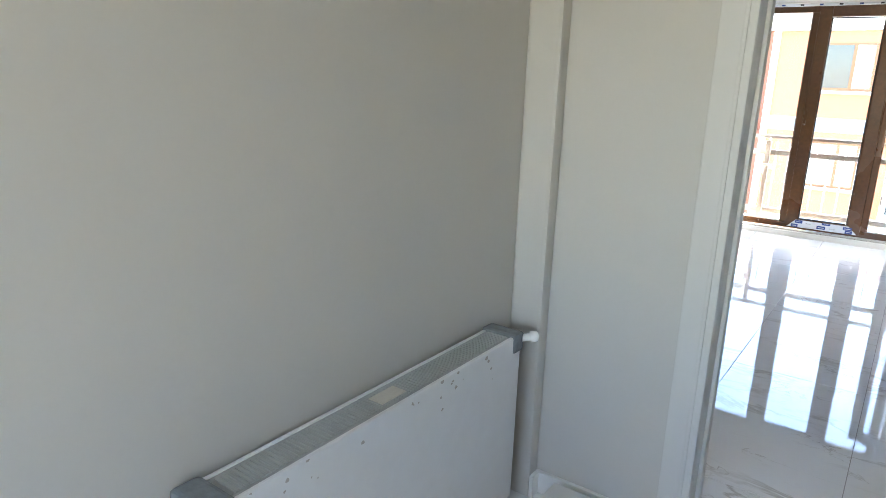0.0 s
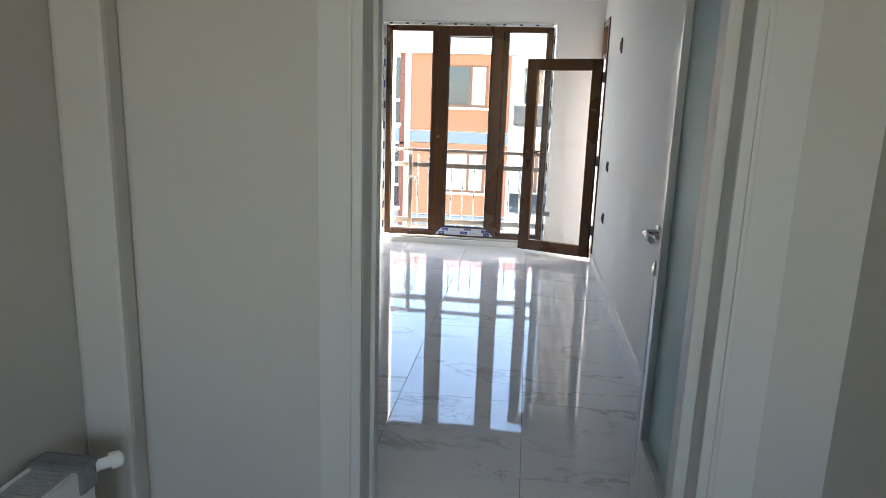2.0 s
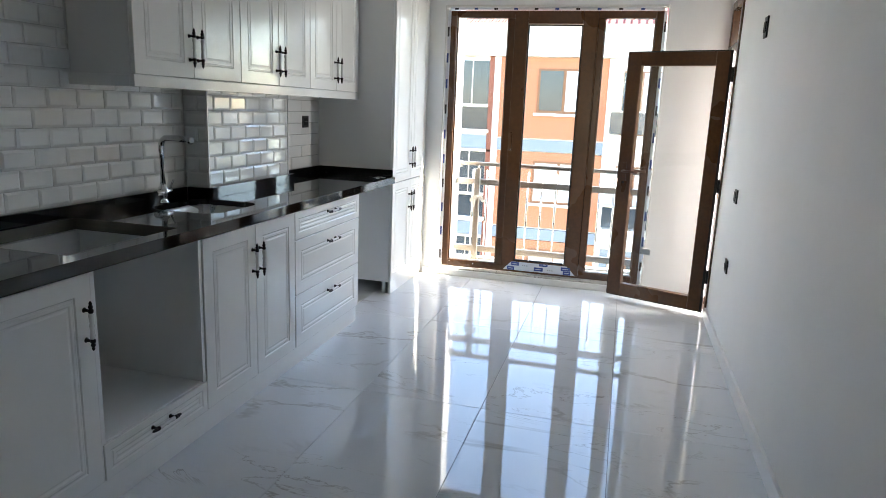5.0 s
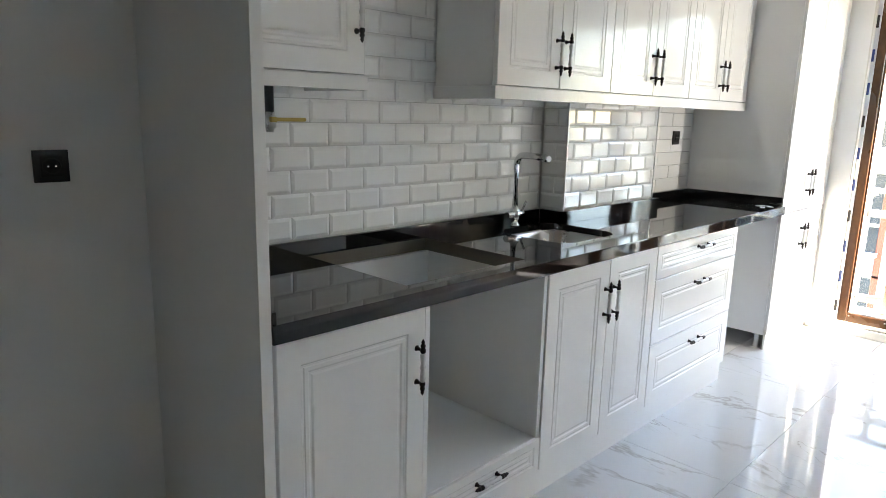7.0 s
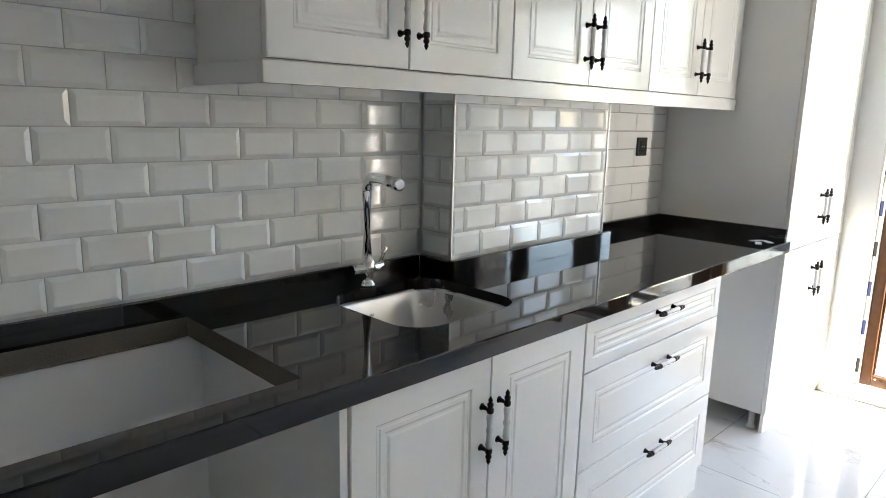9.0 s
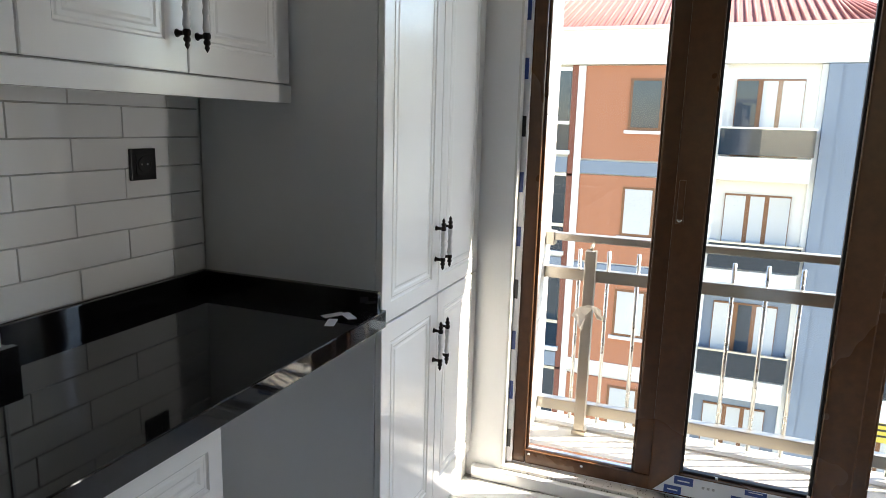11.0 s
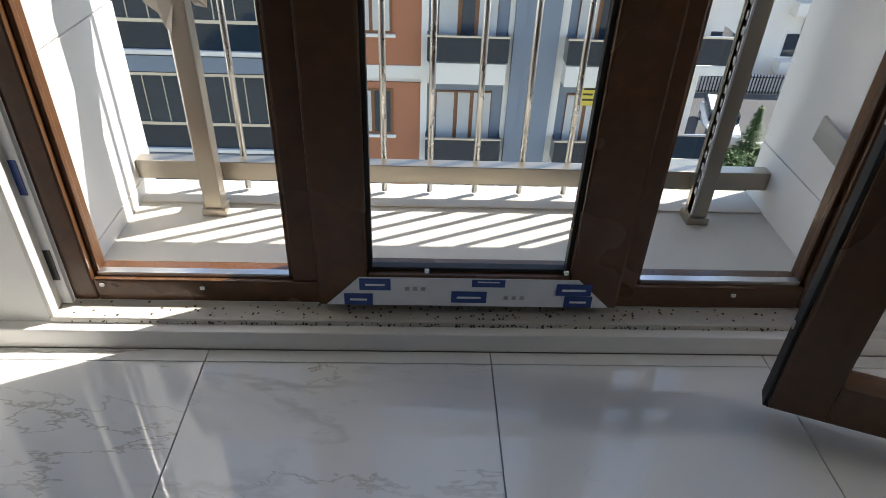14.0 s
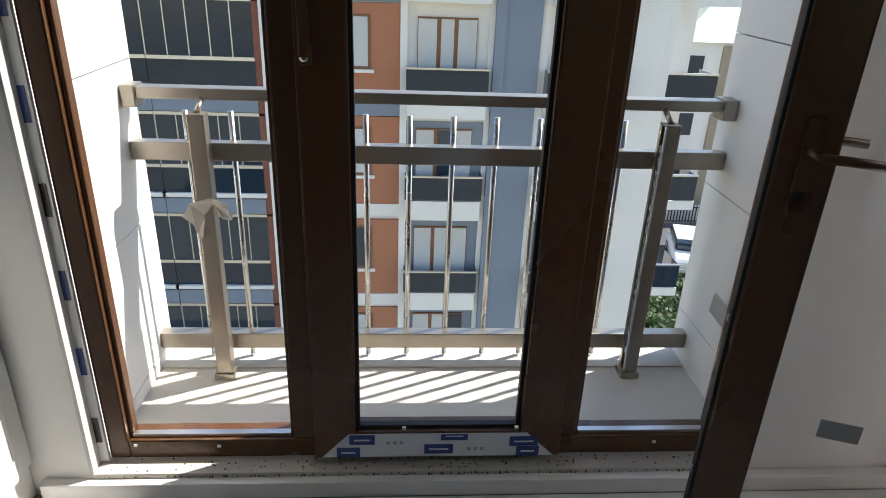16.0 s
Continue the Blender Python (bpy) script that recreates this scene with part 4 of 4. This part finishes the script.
for k in range(20):
    z = 0.14 + k * 0.035
    add_box(bm, (2.2376, 7.872 + 0.006 * (k % 2), z), (2.2388, 7.887, z + 0.02))
part("film_print", bm, M_RADG, railing)
bm = bmesh.new()
for outline in (((0.905, 0.600), (0.930, 0.640), (0.985, 0.655), (0.992, 0.640), (0.965, 0.600), (0.955, 0.535), (0.940, 0.545), (0.932, 0.575)),
                ((0.988, 0.652), (1.010, 0.650), (1.018, 0.628), (1.030, 0.640), (1.034, 0.612), (1.044, 0.618), (1.040, 0.590), (1.024, 0.602), (1.014, 0.596), (1.006, 0.618), (0.990, 0.636))):
    vs = [bm.verts.new((x, 7.866 - 0.010 * math.sin(x * 60) * math.cos(z * 25), z)) for x, z in outline]
    bm.faces.new(vs)
bmesh.ops.triangulate(bm, faces=bm.faces[:])
part("torn_film", bm, M_PAPER, railing, "torn white film flapping from the post")
board = thing("board_offcut", (2.39, 7.7, BZ), "small grey sign board leaning on the wall", "board")
bm = boxes(((-0.004, -0.075, 0), (0.004, 0.075, 0.07), 0.001))
bm.transform(pose(2.452, 7.72, 0.33, 14, -6, 8))
part("panel", bm, M_RADG, board)

# ---- the apartment building across the street ----
FY = 25.5
house = thing("apartment_building", (2.5, FY, -14), "white apartment block with orange and slate-blue bays", "building")


def hb(name, x0, x1, z0, z1, y0, y1, mat, parent=None, label=""):
    return part(name, boxes(((x0, y0, z0), (x1, y1, z1))), mat, parent or house, label)


hb("wall", -14.0, 9.40, -14, 3.25, FY, FY + 11, M_FWHITE)
hb("corner_wall", 9.40, 10.6, -14, 3.25, FY + 1.5, FY + 11, M_FWHITE)
parapet = hb("parapet", -14.3, 10.80, 3.25, 4.22, FY - 0.25, FY + 11.2, M_FWHITE, label="white parapet band")
hb("parapet_coping", -14.4, 10.88, 4.22, 4.30, FY - 0.33, FY + 11.3, M_FWHITE)
bm = bmesh.new()
ridge = [(-13.5, FY + 0.6, 4.30), (6.6, FY + 0.6, 4.30), (4.6, FY + 5.5, 6.1), (-13.5, FY + 5.5, 6.1), (6.6, FY + 10.4, 4.30), (-13.5, FY + 10.4, 4.30)]
v = [bm.verts.new(p) for p in ridge]
for q in ((0, 1, 2, 3), (1, 4, 2), (3, 2, 4, 5), (0, 3, 5), (0, 5, 4, 1)):
    bm.faces.new([v[i] for i in q])
roof = part("roof", bm, M_ROOF, house, "red tiled roof")
bm = bmesh.new()
for k in range(80):
    x = -13.4 + k * 0.25
    a, b = Vector((x, FY + 0.58, 4.32)), Vector((min(x, 4.6), FY + 5.4, 6.09)) if x > 4.6 else Vector((x, FY + 5.4, 6.09))
    add_cyl(bm, a, b, 0.05, seg=6)
part("roof_ribs", bm, M_ROOF, roof)
PITCH = 3.14
for s in range(6):
    o = -PITCH * s
    # glazed loggia, three times along the facade's left
    for xl in (-5.55, -8.55):
        xr = xl + 2.98
        bay = hb("loggia", xl, xr, 0.05 + o, 0.52 + o, FY - 0.10, FY + 0.5, M_FBLUE, label="glazed loggia over a slate-blue band")
        hb("slab_edge", xl - 0.05, xr + 0.06, 0.60 + o, 0.72 + o, FY - 0.18, FY, M_FWHITE, bay)
        hb("spandrel", xl, xr, 0.72 + o, 1.50 + o, FY - 0.08, FY, M_BGLASS, bay, "smoked glass spandrel")
        hb("sill_bar", xl, xr, 1.50 + o, 1.60 + o, FY - 0.11, FY, M_ALU, bay)
        hb("head_bar", xl, xr, 3.08 + o, 3.17 + o, FY - 0.11, FY, M_ALU, bay)
        for k in range(5):
            hb("pane", xl + k * 0.596 + 0.02, xl + (k + 1) * 0.596 - 0.02, 1.60 + o, 3.08 + o, FY - 0.06, FY - 0.03, M_FGLASS, bay)
            hb("glazing_bar", xl + k * 0.596 - 0.015, xl + k * 0.596 + 0.015, 1.60 + o, 3.08 + o, FY - 0.08, FY - 0.02, M_ALU, bay)
    hb("brown_strip", -2.57, -2.38, 0.0 + o - 0.05, 3.16 + o if s else 3.24, FY - 0.06, FY, M_FBROWN)
    # orange bay with windows
    zt = 3.22 + o if s == 0 else 3.05 + o - 0.02
    for xa, xb in ((-2.16, 1.50), (-12.6, -9.0)):
        hb("orange_panel", xa, xb, 0.50 + o if s < 2 else 0.35 + o, 3.22 + o if s == 0 else (3.16 + o if s < 3 else 3.05 + o), FY - 0.10, FY, M_FORANGE, label="terracotta orange bay")
        hb("band", xa, xb, 0.06 + o, 0.44 + o, FY - 0.14, FY, M_FBLUE if s < 2 else M_FWHITE)
        wx0, wx1 = xa + 1.36, xb - 0.88
        w = hb("window", wx0 - 0.05, wx1 + 0.05, 1.38 + o, 2.86 + o, FY - 0.13, FY - 0.02, M_FWOOD)
        hb("sill", wx0 - 0.14, wx1 + 0.14, 1.28 + o, 1.37 + o, FY - 0.2, FY, M_FWHITE, w)
        mid = (wx0 + wx1) / 2 + 0.15
        for a, b in ((wx0 + 0.03, mid - 0.05), (mid + 0.05, wx1 - 0.03)):
            hb("pane", a, b, 1.46 + o, 2.79 + o, FY - 0.145, FY - 0.13, M_FGLASS if (s + int(a * 7)) % 4 == 3 else M_CURTAIN, w)
    # french-window bays with glass balconies
    for xa, xb in ((1.70, 4.02), (5.70, 7.95)):
        if s >= 2:
            hb("slate_field", xa, xb, -0.10 + o, 3.04 + o, FY - 0.04, FY, M_FBLUE)
        w = hb("french_window", xa + 0.28, xb - 0.35, 0.75 + o, 2.84 + o, FY - 0.10, FY - 0.02, M_FWOOD)
        n = (xb - xa - 0.63) / 3
        for k in range(3):
            a = xa + 0.28 + k * n
            hb("pane", a + (0.02 if k != 1 else 0.1), a + n - (0.02 if k != 1 else 0.1), 0.8 + o, 2.79 + o, FY - 0.115, FY - 0.10, M_FGLASS if (k + 2 * s) % 5 == 0 else M_CURTAIN, w)
        b = hb("balcony", xa, xb - 0.06, 0.12 + o, 0.74 + o, FY - 0.65, FY, M_FWHITE, label="white balcony slab with smoked glass guard")
        hb("glass_guard", xa - 0.03, xb - 0.03, 0.80 + o, 1.50 + o, FY - 0.70, FY - 0.66, M_BGLASS, b, "smoked glass guard")
        hb("guard_rail", xa - 0.05, xb - 0.01, 1.50 + o, 1.55 + o, FY - 0.72, FY - 0.64, M_ALU, b)
        hb("guard_side", xa - 0.03, xa + 0.0, 0.80 + o, 1.50 + o, FY - 0.66, FY - 0.02, M_BGLASS, b)
        hb("guard_side", xb - 0.06, xb - 0.03, 0.80 + o, 1.50 + o, FY - 0.66, FY - 0.02, M_BGLASS, b)
    # corner loggia at the top, open corner balconies below
    if s == 0:
        c = hb("corner_loggia", 9.40, 10.5, 0.55, 0.75, FY - 0.12, FY + 1.5, M_FWHITE)
        hb("spandrel", 9.44, 10.48, 0.75, 1.55, FY - 0.04, FY + 1.4, M_BGLASS, c)
        hb("core", 9.5, 10.44, 1.6, 3.25, FY + 0.06, FY + 1.5, M_FGLASS, c)
        for k in range(4):
            hb("glazing_bar", 9.43 + k * 0.345, 9.47 + k * 0.345, 1.55, 3.25, FY - 0.03, FY + 0.06, M_BLACK, c)
        hb("sill_bar", 9.42, 10.5, 1.55, 1.62, FY - 0.05, FY + 1.45, M_BLACK, c)
    else:
        c = hb("corner_balcony", 9.40, 11.0, 0.30 + o, 0.60 + o, FY + 0.1, FY + 1.5, M_FWHITE)
        hb("glass_guard", 9.42, 10.98, 0.62 + o, 1.42 + o, FY + 0.12, FY + 0.15, M_BGLASS, c)
        hb("glass_guard", 10.95, 10.98, 0.62 + o, 1.42 + o, FY + 0.15, FY + 1.45, M_BGLASS, c)
        hb("guard_rail", 9.40, 11.0, 1.42 + o, 1.48 + o, FY + 0.1, FY + 0.17, M_ALU, c)
for xa, xb in ((-2.37, -2.16), (1.50, 1.70), (4.0, 4.14), (5.45, 5.70)):
    hb("pilaster", xa, xb, -14, 3.22, FY - 0.17, FY, M_FWHITE)
blue = hb("blue_pilaster", 4.14, 5.45, -14, 3.22, FY - 0.30, FY, M_FBLUE, label="slate-blue rendered bay")
hb("blue_reveal", 4.14, 4.45, -14, 3.22, FY - 0.36, FY - 0.30, M_FBLUE, blue)

sign = hb("sale_sign", 6.36, 6.89, -6.92, -6.24, FY - 0.17, FY - 0.14, M_SIGN, label="yellow notice board behind the window")
for k, w in enumerate((0.36, 0.30, 0.38)):
    hb("writing_bar", 6.44, 6.44 + w, -6.42 - k * 0.17, -6.36 - k * 0.17, FY - 0.178, FY - 0.17, M_BLACK, sign)

# ---- street, garden and the town beyond ----
GZ = -14.0
tagged(part("ground", boxes(((-900, -60, GZ - 1), (900, 1500, GZ))), M_GROUND), "dry pale ground with patches of weeds", "ground", kind="structure")
tagged(part("road", boxes(((11.5, 37.4, GZ), (70, 44.6, GZ + 0.02)), ((11.5, 9, GZ), (30, 24, GZ + 0.02))), M_ASPHALT), "grey asphalt street and yard", "road", kind="structure")


def bush(name, x, y, z, w, d, h, n, label, seed):
    rnd = random.Random(seed)
    t = thing(name, (x, y, z), label, "shrub")
    bm = bmesh.new()
    for k in range(n):
        a, r = rnd.random() * 6.283, math.sqrt(rnd.random())
        cx, cy = math.cos(a) * r * w, math.sin(a) * r * d
        top = h * (1 - 0.55 * r * r) * (0.6 + 0.4 * noise.noise(Vector((cx * 1.3, cy * 1.3, seed))))
        c = Vector((x + cx, y + cy, z + 0.05 + top * rnd.random() ** 0.45))
        q = Euler((rnd.uniform(-1, 1), rnd.uniform(-1, 1), rnd.random() * 6.28)).to_matrix()
        s = rnd.uniform(0.07, 0.16)
        bm.faces.new([bm.verts.new(c + q @ Vector(p) * s) for p in ((-1, 0, 0), (-0.2, -0.5, 0.1), (1, 0, 0), (-0.2, 0.5, 0.1))])
    part("leaves", bm, M_LEAF, t)
    bm = bmesh.new()
    for k in range(5):
        add_cyl(bm, (x + rnd.uniform(-0.4, 0.4) * w, y + rnd.uniform(-0.4, 0.4) * d, z), (x + rnd.uniform(-0.6, 0.6) * w, y + rnd.uniform(-0.6, 0.6) * d, z + h * 0.6), 0.03, 0.01, seg=6)
    part("stems", bm, M_BARK, t)
    return t


for i, (x, y, w, d, h) in enumerate(((12.6, 31.0, 1.6, 1.4, 1.3), (14.2, 33.2, 1.7, 1.5, 1.5), (15.9, 31.6, 1.6, 1.4, 1.2), (16.8, 34.4, 1.7, 1.4, 1.5), (13.2, 35.2, 1.6, 1.3, 1.3), (18.6, 32.8, 1.7, 1.4, 1.4), (15.2, 35.6, 1.5, 1.1, 1.1), (18.9, 35.2, 1.5, 1.2, 1.2))):
    bush("shrub", x, y, GZ, w, d, h, 2600, "dense green garden shrub", i + 3)
conifer = thing("conifer", (18.2, 36.3, GZ), "small dark green conifer at the garden edge", "tree")
part("trunk", add_cyl(bmesh.new(), (18.2, 36.3, GZ), (18.2, 36.3, GZ + 2.6), 0.07, 0.01, seg=8), M_BARK, conifer)
rnd = random.Random(5)
bm = bmesh.new()
for k in range(1800):
    u = rnd.random() ** 1.4
    r = (1 - u) * 0.8 * (0.75 + 0.25 * math.sin(u * 40)) * rnd.random() ** 0.4
    a = rnd.random() * 6.283
    c = Vector((18.2 + r * math.cos(a), 36.3 + r * math.sin(a), GZ + 0.3 + u * 2.4))
    o = Vector((math.cos(a), math.sin(a), -0.35)) * 0.2
    sd = Vector((-math.sin(a), math.cos(a), 0)) * 0.03
    bm.faces.new([bm.verts.new(p) for p in (c - sd, c + o, c + sd, c + Vector((0, 0, 0.05)))])
part("crown", bm, M_LEAF, conifer)


def car(x, y, turn, label):
    t = thing("parked_car", (x, y, GZ + 0.02), label, "car")
    m = pose(x, y, GZ + 0.02, 0, 0, turn)

    def cp(name, bm, mat, parent=None):
        bm.transform(m)
        return part(name, bm, mat, parent or t)
    bm = bmesh.new()
    secs = [(-2.1, 0.35, 0.75), (-2.0, 0.3, 0.9), (-0.9, 0.28, 0.98), (1.7, 0.28, 1.0), (2.1, 0.3, 0.9), (2.15, 0.35, 0.7)]
    rings = [[bm.verts.new(p) for p in ((sx, -0.86, z0), (sx, 0.86, z0), (sx, 0.88, (z0 + z1) / 2), (sx, 0.8, z1), (sx, -0.8, z1), (sx, -0.88, (z0 + z1) / 2))] for sx, z0, z1 in secs]
    for p, n in zip(rings, rings[1:]):
        for k in range(6):
            bm.faces.new((p[k], p[(k + 1) % 6], n[(k + 1) % 6], n[k]))
    bm.faces.new(rings[0][::-1]), bm.faces.new(rings[-1])
    cp("body", bm, M_CARP)
    bm = boxes(((-1.0, -0.78, 0.98), (1.8, 0.78, 1.5), 0.12))
    cp("cabin", bm, M_BGLASS)
    cp("roof", boxes(((-0.6, -0.7, 1.48), (1.6, 0.7, 1.54), 0.03)), M_CARP)
    for wx in (-1.35, 1.3):
        for wy in (-0.8, 0.8):
            w = cp("wheel", add_cyl(bmesh.new(), (wx, wy - 0.1, 0.31), (wx, wy + 0.1, 0.31), 0.31, seg=18), M_RUBBER)
            cp("rim", add_cyl(bmesh.new(), (wx, wy - 0.105, 0.31), (wx, wy + 0.105, 0.31), 0.18, seg=14), M_ALU, w)


car(17.6, 38.9, 75, "white van parked by the garden")


def block(x, y, z0, w, d, h, storeys, cols, wallm, roofm, label, pitched=0.0, stone=False):
    t = thing("far_building", (x, y, z0), label, "building")
    part("wall", boxes(((x - w / 2, y, z0), (x + w / 2, y + d, z0 + h))), wallm, t)
    if pitched:
        bm = bmesh.new()
        e = 0.4
        p = [bm.verts.new(c) for c in ((x - w / 2 - e, y - e, z0 + h), (x + w / 2 + e, y - e, z0 + h), (x + w / 2 + e, y + d + e, z0 + h), (x - w / 2 - e, y + d + e, z0 + h), (x - w / 5, y + d / 2, z0 + h + pitched), (x + w / 5, y + d / 2, z0 + h + pitched))]
        for q in ((0, 1, 5, 4), (1, 2, 5), (2, 3, 4, 5), (3, 0, 4), (3, 2, 1, 0)):
            bm.faces.new([p[i] for i in q])
        part("roof", bm, roofm, t)
    else:
        part("roof", boxes(((x - w / 2 - 0.3, y - 0.3, z0 + h), (x + w / 2 + 0.3, y + d + 0.3, z0 + h + 0.5))), roofm, t)
    if stone:
        for k in range(3):
            a = x - w / 2 + w * (k + 0.75) / 3.3
            part("stone_pier", boxes(((a, y - 0.15, z0), (a + 0.9, y, z0 + h - 0.2))), M_STONE, t)
    sh, cw = h / storeys, w / cols
    for i in range(storeys):
        for j in range(cols):
            a, b = x - w / 2 + (j + 0.28) * cw, x - w / 2 + (j + 0.72) * cw
            win = part("window", boxes(((a, y - 0.06, z0 + (i + 0.34) * sh), (b, y + 0.02, z0 + (i + 0.80) * sh))), M_FWHITE, t)
            part("pane", boxes(((a + 0.08, y - 0.09, z0 + (i + 0.37) * sh), (b - 0.08, y - 0.06, z0 + (i + 0.77) * sh))), M_FGLASS, win)
            if j % 3 == 2:
                part("balcony", boxes(((a - 0.2, y - 0.9, z0 + (i + 0.12) * sh), (b + 0.2, y, z0 + (i + 0.34) * sh))), M_FWHITE, t)
    return t


block(25.2, 48, GZ, 12.5, 10, 10.9, 3, 5, M_FWHITE, M_GREENROOF, "white low block with a green sheet roof and stone piers", 1.8, True)
block(45.2, 88, GZ, 11, 12, 16.2, 6, 5, M_FWHITE, M_ROOF, "white apartment tower with a red roof", 2.5)
block(55, 84, GZ, 12, 10, 12, 4, 4, M_FWHITE, M_FWHITE, "white apartment block with small balconies")
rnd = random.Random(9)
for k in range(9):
    block(150 + k * 22 + rnd.uniform(-6, 6), 260 + rnd.uniform(-30, 60), GZ, 15, 15, rnd.uniform(18, 38), 6, 3, M_HAZE, M_HAZE, "distant tower block in a pale haze tint")
retaining = thing("retaining_wall", (22, 46, GZ), "low pale retaining wall with a dark picket fence", "wall")
part("wall", boxes(((12, 45.2, GZ), (40, 45.6, GZ + 0.9))), M_FWHITE, retaining)
for k in range(60):
    part("picket", boxes(((15 + k * 0.2, 44.8, GZ), (15.06 + k * 0.2, 44.85, GZ + 1.2))), M_BLACK, retaining)
part("fence_rail", boxes(((14.9, 44.82, GZ + 1.0), (27.1, 44.87, GZ + 1.06))), M_BLACK, retaining)
low_wall = thing("garden_wall", (14, 37.0, GZ), "low pale kerb wall round the garden", "wall")
part("wall", boxes(((11.2, 36.9, GZ), (24, 37.15, GZ + 0.4), 0.02)), M_FWHITE, low_wall)

# ---- floor tiles ----
floor = tagged(part("floor", boxes(((-0.2, -1.7, -0.2), (3.3, 7.45, -0.006))), M_JOINT), "polished white marble-look tiled floor with grey joints", "floor", kind="structure")
tile_cache = {}


def floor_tile(x0, x1, y0, y1):
    key = (round(x1 - x0, 4), round(y1 - y0, 4))
    if key not in tile_cache:
        w, d = key
        tile_cache[key] = boxes(((-w / 2, -d / 2, -0.006), (w / 2, d / 2, 0.0), 0.0006))
        me = bpy.data.meshes.new("floor_tile")
        tile_cache[key].to_mesh(me)
        tile_cache[key].free()
        me.materials.append(M_MARBLE)
        tile_cache[key] = me
    ob = new("floor_tile", tile_cache[key])
    ob.location = ((x0 + x1) / 2, (y0 + y1) / 2, 0)
    ob.parent = floor


TG = 0.0014
xs = [0.0, 0.46, 1.063, 1.666, 2.269, 2.872, 3.02]
ys = [-1.5, -1.03, 0.172, 1.374, 2.576, 3.778, 4.98, 6.182, 7.384, 7.42]
for x0, x1 in zip(xs, xs[1:]):
    for y0, y1 in zip(ys, ys[1:]):
        floor_tile(x0 + TG, x1 - TG, y0 + TG, y1 - TG)

# ---- bevelled wall tiles ----
wt_cache = {}


def wall_tile(y0, y1, z0, z1, x, parent, normal="x", sign=1, bevel=0.011):
    """A glazed tile with bevelled edges standing off the wall."""
    w, h = round(y1 - y0, 4), round(z1 - z0, 4)
    if w < 0.008 or h < 0.008:
        return
    key = (w, h, normal, sign, bevel)
    if key not in wt_cache:
        bm = bmesh.new()
        b = min(bevel, w / 3, h / 3)
        rings = [[bm.verts.new((dx, sy * (w / 2 - i), sz * (h / 2 - i))) for sy, sz in ((-1, -1), (1, -1), (1, 1), (-1, 1))] for dx, i in ((0, 0), (0.0042, 0.0004), (0.0085, b), (0.0087, b + 0.0012))]
        for p, n in zip(rings, rings[1:]):
            for k in range(4):
                bm.faces.new((p[k], p[(k + 1) % 4], n[(k + 1) % 4], n[k]))
        bm.faces.new(rings[-1])
        if normal == "y":
            bm.transform(Matrix.Rotation(radians(90 * sign), 4, "Z"))
        me = bpy.data.meshes.new("wall_tile")
        bm.to_mesh(me)
        bm.free()
        me.materials.append(M_TILE)
        wt_cache[key] = me
    ob = new("wall_tile", wt_cache[key])
    c, z = (y0 + y1) / 2, (z0 + z1) / 2
    ob.location = (x, c, z) if normal == "x" else (c, x, z)
    ob.rotation_euler = (radians(random.uniform(-0.25, 0.25)), radians(random.uniform(-0.35, 0.35)), radians(random.uniform(-0.35, 0.35)))
    ob.parent = parent


TW, TH, J = 0.151, 0.078, 0.0012


def tile_field(a0, a1, z0, z1, x, parent, start, normal="x", sign=1, width=TW, bevel=0.011):
    row, z = 0, z0
    while z < z1 - 0.01:
        zt = min(z + TH, z1)
        y = start - (width / 2 if row % 2 else 0)
        while y < a1:
            lo, hi = max(y, a0), min(y + width, a1)
            if hi > lo:
                wall_tile(lo + J / 2, hi - J / 2, z + J / 2, zt - J / 2, x, parent, normal, sign, bevel)
            y += width
        row, z = row + 1, z + TH


backing = tagged(part("tile_backing", boxes(((0.0, 3.264, 0.88), (0.0035, 6.636, 1.60)), ((0.0, 3.765, 1.60), (0.0035, 4.355, 2.35))), M_GROUT), "white bevelled metro tiles on the kitchen wall", "wall tiles", kind="structure")
tile_field(3.265, 5.067, 0.954, 1.578, 0.0035, backing, 3.25)
tile_field(3.766, 4.354, 1.578, 2.33, 0.0035, backing, 3.25)
tile_field(5.910, 6.636, 0.951, 1.49, 0.0035, backing, 5.91, width=0.302, bevel=0.0015)
pier = tagged(part("tiled_pier", boxes(((0.0035, 5.076, 0.90), (0.144, 5.900, 1.60))), M_GROUT), "tiled pier boxed out of the kitchen wall", "pier", kind="structure")
tile_field(5.068, 5.908, 0.955, 1.47, 0.144, pier, 5.068 - 0.02)
tile_field(0.012, 0.150, 0.951, 1.47, 5.076, pier, 0.012, "y", -1)
part("corner_trim", boxes(((0.149, 5.064, 0.95), (0.155, 5.070, 1.47), 0.001)), M_ALU, pier, "thin metal corner trim")
part("corner_trim", boxes(((0.149, 5.906, 0.95), (0.155, 5.912, 1.47), 0.001)), M_ALU, pier, "thin metal corner trim")
